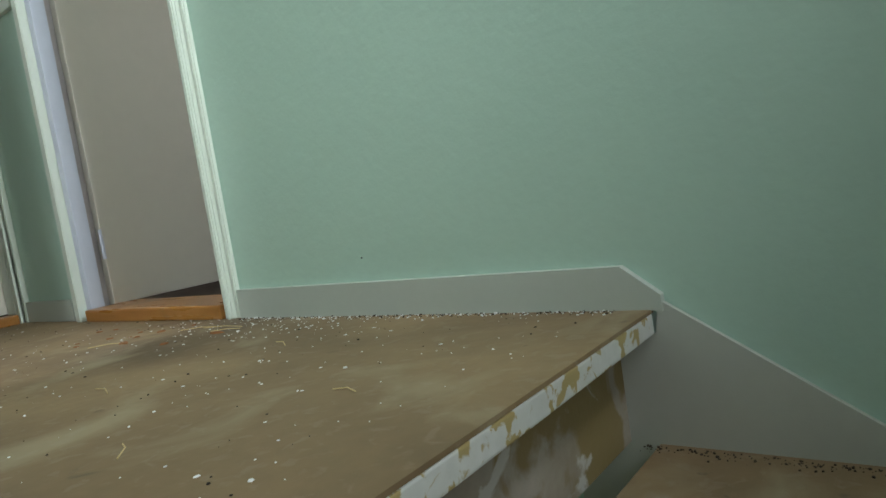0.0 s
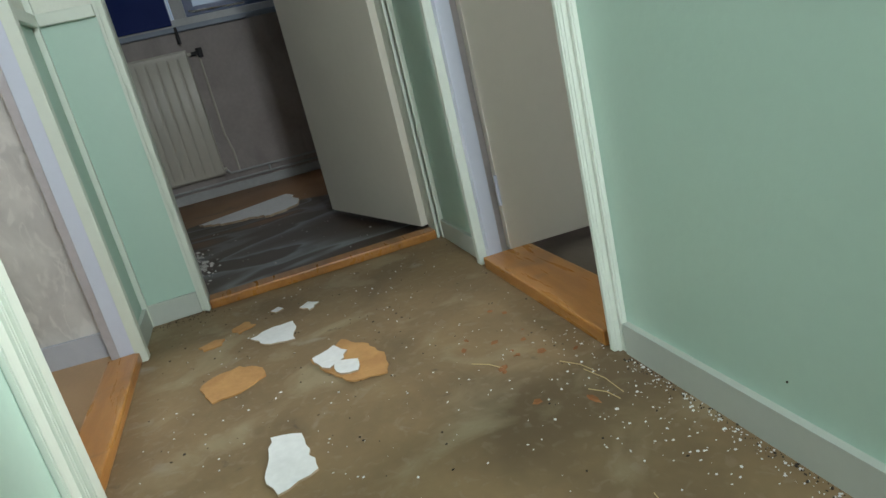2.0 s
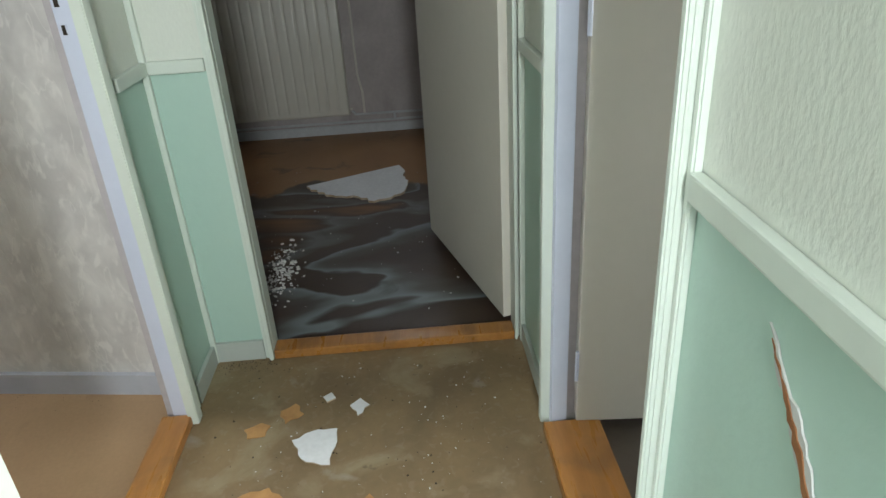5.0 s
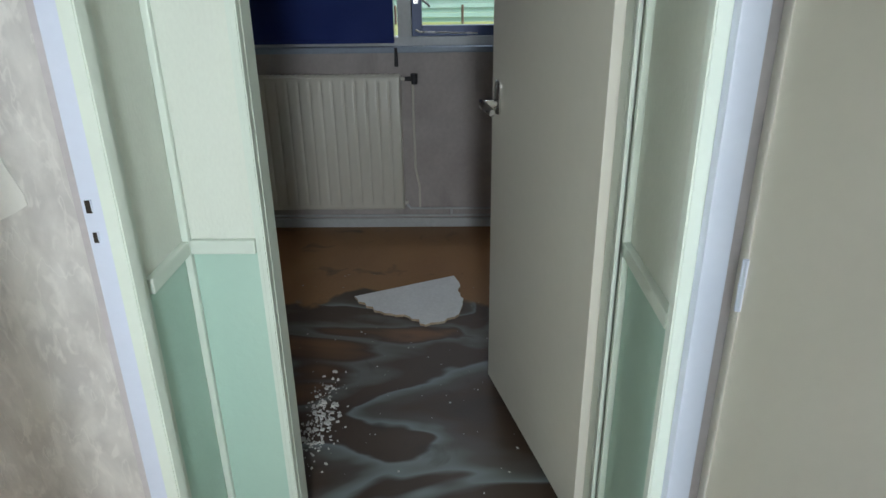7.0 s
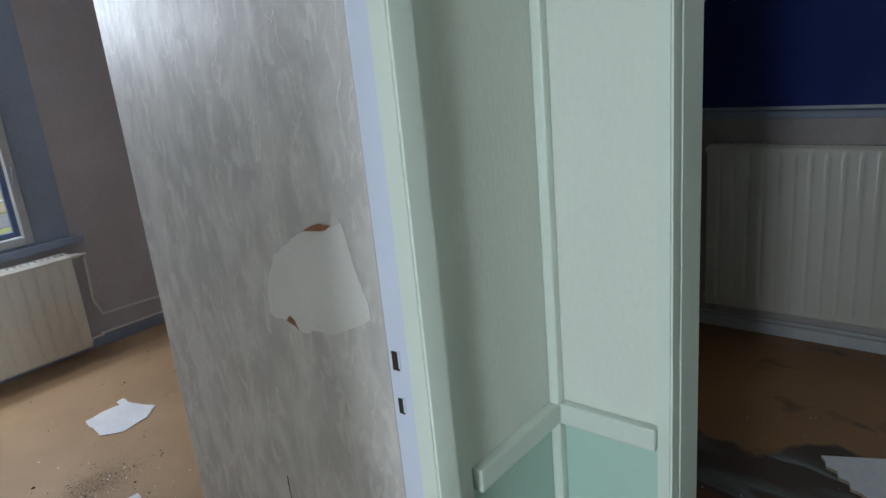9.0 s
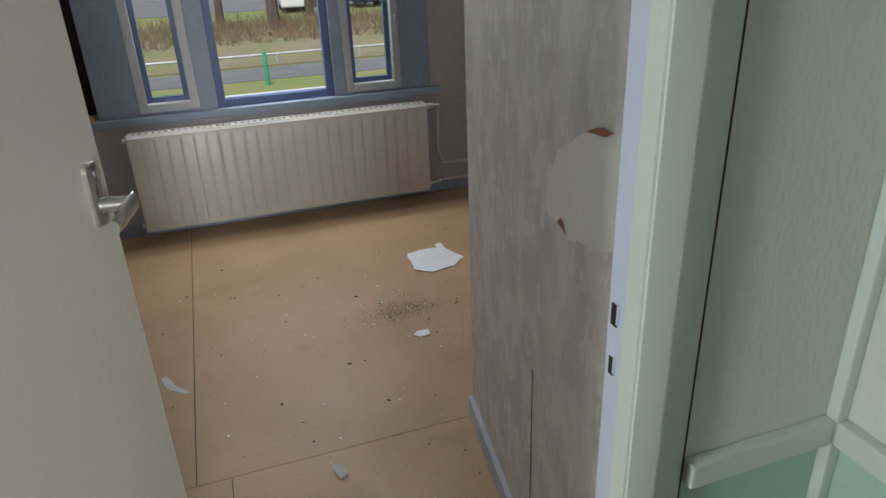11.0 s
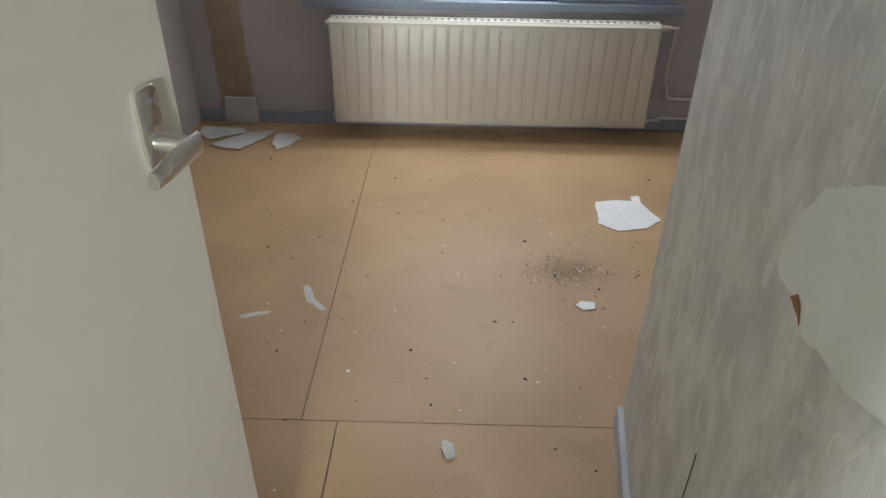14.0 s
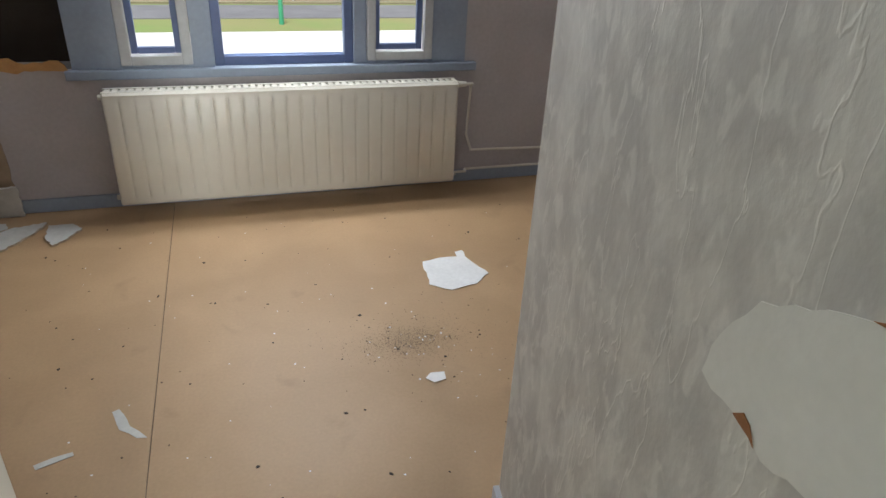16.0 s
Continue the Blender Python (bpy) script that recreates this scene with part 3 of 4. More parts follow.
# ---- door frames and doors ----
def casing(name, along, side, lo, hi, parent, z1, depth, toward, material_used=trim):
    """A stepped architrave post: a flat board with a raised outer bead. along 'x' or 'y': the wall's direction."""
    bm = bmesh.new()
    mid, out = lo + (hi - lo) * 0.46, lo + (hi - lo) * 0.56
    for a, b, d in ((lo, mid, depth), (mid, out, depth * 0.72), (out, hi, depth * 0.45)):
        if along == "x":
            bx(bm, a, b, side, side + toward * d, 0, z1)
        else:
            bx(bm, side, side + toward * d, a, b, 0, z1)
    bmesh.ops.bevel(bm, geom=bm.edges[:], offset=0.003, segments=2, affect="EDGES")
    return part(name, bm, material_used, parent)


def frame_a():
    ob = empty("door_frame_1", Matrix.Translation((-1.84, SOUTH, 0)), "pale mint door frame with blue-white jambs and empty lock plate", "door frame", "structure")
    casing("casing", "x", SOUTH, -2.198, -2.285, ob, 2.12, 0.03, 1)
    casing("casing", "x", SOUTH, -1.47, -1.37, ob, 2.12, 0.03, 1)
    # Thin raised strip; its dark colour stands for the shade in the casing joint.
    part("gap_shade_strip", box(-2.2950, -2.286, SOUTH, SOUTH + 0.0025, 0, 2.19), shade_and_dirt, ob, "dark strip painted as the shade in the joint beside the casing")
    part("casing", box(-2.285, -1.37, SOUTH, SOUTH + 0.018, 2.12, 2.19, bevel=0.003), trim, ob)
    left = part("jamb", box(-2.233, -2.210, SOUTH - 0.042, SOUTH - 0.001, 0, 2.04, bevel=0.002), jamb_paint, ob, "blue-white painted jamb")
    part("jamb", box(-1.475, -1.437, SOUTH - 0.042, SOUTH - 0.001, 0, 2.04, bevel=0.002), jamb_paint, ob, "blue-white painted jamb")
    part("jamb", box(-2.233, -1.437, SOUTH - 0.042, SOUTH - 0.001, 2.02, 2.06), jamb_paint, ob)
    part("threshold", box(-2.210, -1.475, SOUTH - 0.075, SOUTH + 0.012, 0, 0.032, bevel=0.006), orange_wood, ob, "varnished orange wooden threshold")
    for low, high, back in ((1.164, 1.189, 0.035), (1.105, 1.126, 0.033)):
        # No hole is cut: a dark plate paints the shade of the latch hole.
        part("latch_hole_shade", box(-2.2105, -2.2085, SOUTH - back, SOUTH - 0.024, low, high, bevel=0.0008), shade_and_dirt, left)
        part("bent_lip", box(-2.2105, -2.2074, SOUTH - 0.024, SOUTH - 0.0215, low + 0.004, high + 0.002, bevel=0.0008), jamb_paint, left, "bent painted strike lip")


def frame_b():
    ob = empty("door_frame_2", Matrix.Translation((WEST, 0.4, 0)), "pale mint painted door frame with orange threshold", "door frame", "structure")
    casing("casing", "y", WEST, -0.014, -0.042, ob, 2.12, 0.03, 1)
    casing("casing", "y", WEST, 0.797, 0.811, ob, 2.12, 0.03, 1)
    part("casing", box(WEST, WEST + 0.018, -0.042, 0.811, 2.12, 2.19, bevel=0.003), trim, ob)
    part("jamb", box(-2.588, WEST - 0.001, -0.024, -0.013, 0, 2.04), trim, ob)
    part("jamb", box(-2.588, WEST - 0.001, 0.797, 0.829, 0, 2.04), trim, ob)
    part("jamb", box(-2.588, WEST - 0.001, -0.012, 0.796, 2.03, 2.06), trim, ob)
    part("threshold", box(-2.570, WEST + 0.022, -0.012, 0.796, 0, 0.032, bevel=0.006), orange_wood, ob, "varnished orange wooden threshold")


def frame_c():
    ob = empty("door_frame_3", Matrix.Translation((-1.7, NORTH, 0)), "pale mint door frame with blue-white hinge jamb", "door frame", "structure")
    casing("casing", "x", NORTH, -2.075, -2.142, ob, 2.12, 0.03, -1)
    casing("casing", "x", NORTH, -1.353, -1.318, ob, 2.12, 0.03, -1)
    part("casing", box(-2.142, -1.318, NORTH - 0.02, NORTH, 2.12, 2.19, bevel=0.003), trim, ob)
    part("jamb", box(-2.074, -2.045, NORTH - 0.006, NORTH + 0.036, 0, 2.04, bevel=0.002), jamb_paint, ob, "blue-white painted hinge jamb")
    part("jamb", box(-1.37, -1.337, NORTH - 0.006, NORTH + 0.125, 0, 2.04, bevel=0.002), trim, ob)
    part("jamb", box(-2.075, -1.337, NORTH - 0.001, NORTH + 0.125, 2.02, 2.06), trim, ob)
    part("threshold", box(-2.04, -1.37, NORTH - 0.03, NORTH + 0.125, 0, 0.036, bevel=0.006), orange_wood, ob, "scuffed orange wooden threshold")


frame_a(), frame_b(), frame_c()


def handle_set(parent, side, W0):
    """Long oval plate, spindle and bent lever near the free end of a leaf; side: +1 or -1, the face it sits on."""
    y0 = side * 0.02
    bm = bmesh.new()
    ring = []
    for i in range(32):
        a = 2 * math.pi * i / 32
        c, d = math.cos(a), math.sin(a)
        cx, cz = 0.0225 * math.copysign(abs(c) ** 0.65, c), 0.0225 * math.copysign(abs(d) ** 0.65, d)
        ring.append((cx, cz + math.copysign(0.034, d)))
    back, front, top = ([bm.verts.new((W0 + x * s, y0 + side * d, 1.165 + z * (1 if s == 1 else 0.97))) for x, z in ring] for s, d in ((1, 0.0), (1, 0.006), (0.78, 0.010)))
    for a, b in ((back, front), (front, top)):
        for i in range(32):
            bm.faces.new((a[i], a[(i + 1) % 32], b[(i + 1) % 32], b[i]))
    bm.faces.new(top)
    bmesh.ops.recalc_face_normals(bm, faces=bm.faces[:])
    plate = part("backplate", bm, chrome, parent, "rounded aluminium backplate", True)
    plate.matrix_parent_inverse = Matrix()
    bm = bmesh.new()
    rod(bm, (W0, y0 + side * 0.008, 1.145), (W0, y0 + side * 0.058, 1.145), 0.0135, 0.0125, 16)
    rows = []
    for k in range(13):
        f = k / 12
        w, h = 0.0065 + 0.002 * f, 0.0165 + 0.002 * math.sin(math.pi * f) - 0.004 * f
        c = Vector((W0 + 0.012 - 0.094 * f, y0 + side * (0.060 - 0.010 * f * f), 1.145 - 0.014 * f * f))
        rows.append([bm.verts.new(c + Vector((0, w * math.cos(a), h * math.sin(a)))) for a in (2 * math.pi * i / 12 for i in range(12))])
    for a, b in zip(rows, rows[1:]):
        for i in range(12):
            bm.faces.new((a[i], a[(i + 1) % 12], b[(i + 1) % 12], b[i]))
    bm.faces.new(rows[0]), bm.faces.new(rows[-1][::-1])
    bmesh.ops.recalc_face_normals(bm, faces=bm.faces[:])
    part("lever", bm, chrome, parent, "bent aluminium lever handle", True).matrix_parent_inverse = Matrix()
    bm = bmesh.new()
    for dz in (-0.034, 0.036):
        rod(bm, (W0, y0 + side * 0.009, 1.165 + dz), (W0, y0 + side * 0.0115, 1.165 + dz), 0.004, n=10)
    part("screws", bm, steel, plate).matrix_parent_inverse = Matrix()


def door(name, hinge, end, label, hinges_side=0, z0=0.035):
    """A flush leaf that hangs at hinge and reaches to end, on the floor plan; its own x runs along it."""
    hinge, end = Vector(hinge), Vector(end)
    d = end - hinge
    width, m = d.length, Matrix.Translation((hinge.x, hinge.y, 0)) @ Matrix.Rotation(math.atan2(d.y, d.x), 4, "Z")
    ob = empty(name, m, label, "door", "structure")
    part("leaf", box(0, width, -0.02, 0.02, z0, 2.02, bevel=0.002), door_paint, ob).matrix_parent_inverse = Matrix()
    for side in (-1, 1):
        handle_set(ob, side, width - 0.07)
    for z in (0.22, 1.10, 1.82):
        bm = rod(bmesh.new(), (-0.004, hinges_side * 0.024, z - 0.045), (-0.004, hinges_side * 0.024, z + 0.045), 0.0052, n=10)
        rod(bm, (-0.004, hinges_side * 0.024, z - 0.002), (-0.004, hinges_side * 0.024, z + 0.002), 0.006, n=10)
        part("hinge", bm, jamb_paint, ob, "painted steel butt hinge", True).matrix_parent_inverse = Matrix()
    return ob


door("door_1", (-1.497, -0.30), (-1.637, -1.02), "open cream flush door with aluminium lever handle", -1)
door("door_2", (-2.592, 0.79), (-3.379, 0.575), "open cream flush door with aluminium lever handle", -1)
door("door_3", (-2.052, 0.891), (-1.99, 1.646), "half-open cream flush door on steel hinges", -1)


# ---- radiators ----
def radiator(name, width, height, ribs, m, label):
    """A steel panel radiator; its own x runs along it, y points into the room, z up from its lower edge."""
    ob = empty(name, m, label, "radiator")
    n = ribs * 10
    bm = bmesh.new()
    cols = []
    for i in range(n + 1):
        x = width * i / n
        u = (i % 10) / 10
        d = 0.0 if i in (0, n) else 0.009 * min(1.0, 2.2 * abs(math.sin(math.pi * u))) 
        rim = 0.012
        prof = [(0.0, -0.012), (0.012, 0.0), (0.035, 0.0), (0.055, d), (height - 0.055, d), (height - 0.035, 0.0), (height - 0.012, 0.0), (height, -0.012)]
        cols.append([bm.verts.new((x, y + (-rim if i in (0, n) else 0), z)) for z, y in prof])
    for a, b in zip(cols, cols[1:]):
        for k in range(7):
            bm.faces.new((a[k], b[k], b[k + 1], a[k + 1]))
    bmesh.ops.recalc_face_normals(bm, faces=bm.faces[:])
    part("front_panel", bm, radiator_paint, ob, "", True).matrix_parent_inverse = Matrix()
    part("back_panel", box(0.004, width - 0.004, -0.095, -0.08, 0.01, height - 0.01, bevel=0.004), radiator_paint, ob).matrix_parent_inverse = Matrix()
    for x in (0.0, width - 0.004):
        part("side_cover", box(x, x + 0.004, -0.095, -0.012, 0.01, height - 0.01), radiator_paint, ob).matrix_parent_inverse = Matrix()
    bm = bx(bmesh.new(), 0.0, width, -0.095, -0.080, height - 0.006, height + 0.002)
    bx(bm, 0.0, width, -0.026, -0.012, height - 0.006, height + 0.002)
    for i in range(ribs * 2):
        x = width * (i + 0.3) / (ribs * 2)
        bx(bm, x, x + 0.022, -0.080, -0.026, height - 0.004, height - 0.001)
    part("top_grille", bm, radiator_paint, ob).matrix_parent_inverse = Matrix()
    for x in (0.25, width - 0.25):
        part("bracket", box(x, x + 0.03, -0.14, -0.095, 0.05, height - 0.05), steel, ob).matrix_parent_inverse = Matrix()
    for x, z in ((width + 0.008, height - 0.03), (width + 0.008, 0.03), (-0.008, height - 0.03), (-0.008, 0.03)):
        bm = rod(bmesh.new(), (x - 0.012, -0.05, z), (x + 0.012, -0.05, z), 0.013, n=12)
        part("end_plug", bm, radiator_paint, ob, "", True).matrix_parent_inverse = Matrix()
    return ob


# own x along +y of the room seen from inside
rad_a = radiator("radiator", 1.735, 0.565, 25, Matrix.Translation((-1.375, -3.69, 0.068)) @ Matrix.Rotation(math.pi, 4, "Z") @ Matrix.Diagonal((1, -1, 1, 1)), "long cream ribbed panel radiator under the window")
rad_b = radiator("radiator", 0.94, 0.835, 14, Matrix.Translation((-5.055, 0.105, 0.14)) @ Matrix.Rotation(-math.pi / 2, 4, "Z") @ Matrix.Diagonal((1, 1, 1, 1)), "tall cream ribbed panel radiator under the blind")


def pipes():
    ob = mesh("heating_pipe", tube(bmesh.new(), [Vector(p) for p in ((-3.12, -3.74, 0.61), (-3.20, -3.74, 0.61), (-3.215, -3.80, 0.58), (-3.215, -3.83, 0.30), (-3.25, -3.83, 0.20), (-4.42, -3.83, 0.17))], 0.0075), radiator_paint, "thin cream painted heating pipe along the wall", "pipe", smooth=True)
    part("valve", rod(bmesh.new(), (-3.115, -3.74, 0.61), (-3.165, -3.74, 0.61), 0.017, 0.014, 12), radiator_paint, ob, "", True)
    mesh("heating_pipe", tube(bmesh.new(), [Vector(p) for p in ((-3.12, -3.74, 0.105), (-3.19, -3.74, 0.105), (-3.22, -3.825, 0.085), (-4.42, -3.825, 0.082))], 0.0075), radiator_paint, "thin cream painted heating pipe above the skirting", "pipe", smooth=True)
    ob = mesh("heating_pipe", tube(bmesh.new(), [Vector(p) for p in ((-5.10, 0.12, 0.945), (-5.10, 0.165, 0.945), (-5.10, 0.175, 0.90), (-5.105, 0.178, 0.40), (-5.105, 0.20, 0.28), (-5.105, 0.20, 0.135))], 0.0075), radiator_paint, "cream painted pipe from the radiator valve", "pipe", smooth=True)
    bm = rod(bmesh.new(), (-5.10, 0.13, 0.945), (-5.10, 0.20, 0.945), 0.012, 0.016, 12)
    rod(bm, (-5.10, 0.185, 0.915), (-5.10, 0.185, 0.975), 0.018, 0.022, 12)
    part("valve", bm, black_plastic, ob, "dark thermostat valve", True)
    mesh("heating_pipe", tube(bmesh.new(), [Vector(p) for p in ((-5.09, 0.12, 0.165), (-5.10, 0.14, 0.135), (-5.105, 1.7, 0.125))], 0.008), sash_paint, "off-white pipe above the skirting", "pipe", smooth=True)
    mesh("heating_pipe", tube(bmesh.new(), [Vector(p) for p in ((-5.105, -1.45, 0.085), (-5.105, 1.7, 0.085))], 0.008), sash_paint, "off-white pipe above the skirting", "pipe", smooth=True)
    bm = bmesh.new()
    rod(bm, (-5.105, 0.40, 0.085), (-5.105, 0.40, 0.13), 0.009, n=10)
    mesh("pipe_clip", bm, sash_paint, "small off-white pipe link", "pipe clip")


pipes()


# ---- windows ----
def pane(parent, x0, x1, y0, y1, z0, z1):
    ob = part("pane", box(x0, x1, y0, y1, z0, z1), glass, parent, "clear window glass")
    ob.visible_shadow = False
    return ob


def frame_ring(bm, axis, a0, a1, d0, d1, z0, z1, w):
    """Four bars round an opening. axis 'x': the window runs along x; d0, d1: its depth."""
    for lo, hi, zl, zh in ((a0, a0 + w, z0, z1), (a1 - w, a1, z0, z1), (a0 + w, a1 - w, z0, z0 + w), (a0 + w, a1 - w, z1 - w, z1)):
        if axis == "x":
            bx(bm, lo, hi, d0, d1, zl, zh)
        else:
            bx(bm, d0, d1, lo, hi, zl, zh)
    bmesh.ops.bevel(bm, geom=bm.edges[:], offset=0.003, segments=1, affect="EDGES")
    return bm


def window_south():
    ob = empty("window_1", Matrix.Translation((-2.2, ROOM_A, 0.72)), "three-part blue grey window with two narrow casements", "window", "structure")
    y = ROOM_A
    part("window_sill", box(-3.25, -1.22, y - 0.05, y + 0.035, 0.66, 0.705, bevel=0.006), blue_frame, ob, "blue grey painted sill")
    for x0, x1 in ((-3.19, -3.0), (-1.465, -1.25)):
        part("side_board", box(x0, x1, y - 0.10, y + 0.004, 0.705, 2.25, bevel=0.003), blue_frame, ob)
    for x0, x1 in ((-2.645, -2.58), (-1.89, -1.79)):
        part("mullion", box(x0, x1, y - 0.10, y + 0.006, 0.705, 2.25, bevel=0.004), blue_frame, ob)
    part("transom", box(-2.58, -1.89, y - 0.10, y + 0.002, 1.68, 1.76, bevel=0.004), deep_blue, ob)
    for x0, x1 in ((-3.0, -2.645), (-1.79, -1.465)):
        part("head_board", box(x0, x1, y - 0.10, y + 0.001, 1.74, 2.25), blue_frame, ob)
        part("lower_rail", box(x0, x1, y - 0.10, y - 0.002, 0.705, 0.722), blue_frame, ob)
        sash = part("sash", frame_ring(bmesh.new(), "x", x0 + 0.003, x1 - 0.003, y - 0.03, y + 0.018, 0.722, 1.738, 0.045), sash_paint, ob, "off-white casement sash")
        part("inner_bead", frame_ring(bmesh.new(), "x", x0 + 0.048, x1 - 0.048, y - 0.06, y - 0.031, 0.767, 1.693, 0.03), deep_blue, sash)
        pane(sash, x0 + 0.06, x1 - 0.06, y - 0.05, y - 0.046, 0.78, 1.68)
        hx = x0 + 0.025 if x0 < -2.3 else x1 - 0.025
        bm = box(hx - 0.011, hx + 0.011, y + 0.018, y + 0.024, 1.10, 1.17)
        tube(bm, [Vector((hx, y + 0.022, 1.15)), Vector((hx, y + 0.045, 1.15)), Vector((hx + 0.02, y + 0.05, 1.06))], 0.006)
        part("window_handle", bm, steel, sash, "dark metal casement handle", True)
    part("window_frame", frame_ring(bmesh.new(), "x", -2.58, -1.89, y - 0.08, y - 0.02, 0.705, 1.68, 0.045), deep_blue, ob, "blue painted fixed frame")
    pane(ob, -2.54, -1.93, y - 0.055, y - 0.05, 0.745, 1.64)
    pane(ob, -2.58, -1.89, y - 0.055, y - 0.05, 1.76, 2.25)


def window_west():
    ob = empty("window_2", Matrix.Translation((ROOM_B, -0.15, 1.12)), "blue grey window with an opening casement", "window", "structure")
    x = ROOM_B
    part("window_sill", box(x - 0.06, x + 0.04, -1.14, 0.82, 1.095, 1.128, bevel=0.006), blue_frame, ob, "blue grey painted sill")
    part("window_frame", frame_ring(bmesh.new(), "y", -1.1, 0.78, x - 0.12, x - 0.03, 1.128, 2.2, 0.05), sash_paint, ob)
    part("mullion", box(x - 0.12, x - 0.025, 0.095, 0.175, 1.178, 2.15, bevel=0.004), sash_paint, ob)
    sash = part("sash", frame_ring(bmesh.new(), "y", 0.177, 0.728, x - 0.10, x - 0.045, 1.18, 2.148, 0.058), deep_blue, ob, "blue painted casement sash")
    pane(sash, x - 0.08, x - 0.076, 0.23, 0.675, 1.235, 2.09)
    pane(ob, x - 0.08, x - 0.076, -1.05, 0.095, 1.178, 2.15)
    bm = box(x - 0.045, x - 0.038, 0.19, 0.215, 1.36, 1.44)
    tube(bm, [Vector((x - 0.04, 0.203, 1.42)), Vector((x - 0.012, 0.203, 1.42)), Vector((x - 0.008, 0.285, 1.345))], 0.007)
    part("window_handle", bm, chrome, sash, "white metal casement handle", True)
    part("casement_stay", tube(bmesh.new(), [Vector((x - 0.035, 0.20, 1.215)), Vector((x - 0.025, 0.22, 1.205)), Vector((x - 0.025, 0.56, 1.195))], 0.006), chrome, sash, "long metal casement stay", True)
    blind = mesh("roller_blind", box(x - 0.022, x - 0.016, -1.12, 0.072, 1.16, 2.2), blind_cloth, "navy blue cloth roller blind pulled down", "blind")
    part("bottom_bar", box(x - 0.027, x - 0.011, -1.12, 0.072, 1.145, 1.165, bevel=0.003), blind_cloth, blind)
    bm = rod(bmesh.new(), (x + 0.0, 0.079, 1.16), (x + 0.0, 0.079, 1.9), 0.002, n=6)
    cord = mesh("blind_cord", bm, lace_thread, "thin blind cord with dark weight", "blind cord")
    part("weight", rod(bmesh.new(), (x + 0.048, 0.085, 1.02), (x + 0.048, 0.085, 1.125), 0.012, 0.009, 10), black_plastic, cord, "dark cord weight", True)
    # lace valance: looping threads hanging from a rod
    bm = bmesh.new()
    rnd = random.Random(4)
    y = -1.1
    while y < 0.76:
        w = rnd.uniform(0.03, 0.05)
        depth = rnd.uniform(0.06, 0.11)
        for drop in (1.0, 0.72):
            pts = [Vector((x + 0.02 + rnd.uniform(0, 0.008), y + w * k / 8, 1.74 - drop * depth * math.sin(math.pi * k / 8) ** 0.6)) for k in range(9)]
            for a, b in zip(pts, pts[1:]):
                rod(bm, a, b, 0.0018, n=5, caps=False)
        y += w * 0.8
    for k in range(130):
        yy = -1.1 + 1.86 * k / 129
        rod(bm, (x + 0.022, yy, 1.735), (x + 0.022, yy, 2.2), 0.0016, n=4, caps=False)
    for zz in (1.735, 1.80, 1.9, 2.05, 2.2):
        rod(bm, (x + 0.022, -1.1, zz), (x + 0.022, 0.76, zz), 0.0022, n=5)
    mesh("lace_valance", bm, lace_thread, "short white lace valance hanging across the window", "curtain")


window_south(), window_west()


# ---- broken wall, torn paper ----
def broken_corner():
    rnd = random.Random(9)
    bm = bmesh.new()
    # Near-black panel backs the hole; its colour stands for the shade inside.
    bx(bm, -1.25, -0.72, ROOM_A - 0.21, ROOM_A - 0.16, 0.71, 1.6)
    mesh("cavity_shade_panel", bm, shade_and_dirt, "dark panel painted as the shade behind the broken wall lining", "cavity", "structure")
    for corners, y0, thick, name, mat, label in (
            ([(-1.235, 0.70), (-0.72, 0.70), (-0.72, 0.755), (-0.86, 0.735), (-1.0, 0.765), (-1.06, 0.735), (-1.2, 0.75)], ROOM_A + 0.001, 0.01, "torn_lining_edge", [chip_tan, chip_tan], "torn tan board edge below the hole"),
            ([(-0.885, 0.02), (-0.69, 0.02), (-0.69, 0.70), (-0.87, 0.70)], ROOM_A + 0.001, 0.004, "bare_board_strip", [bare_strip, bare_strip], "bare tan board strip where paper is gone")):
        out = jagged(corners, 0.03, 0.008, 5)
        bm = slab(bmesh.new(), [(p.x, p.y) for p in out], 0, thick, 0, 1)
        bm.transform(Matrix.Translation((0, y0, 0)) @ Matrix.Rotation(math.pi / 2, 4, "X") @ Matrix.Diagonal((1, 1, -1, 1)))
        bmesh.ops.recalc_face_normals(bm, faces=bm.faces[:])
        mesh(name, bm, mat, label, "wall damage", "structure")


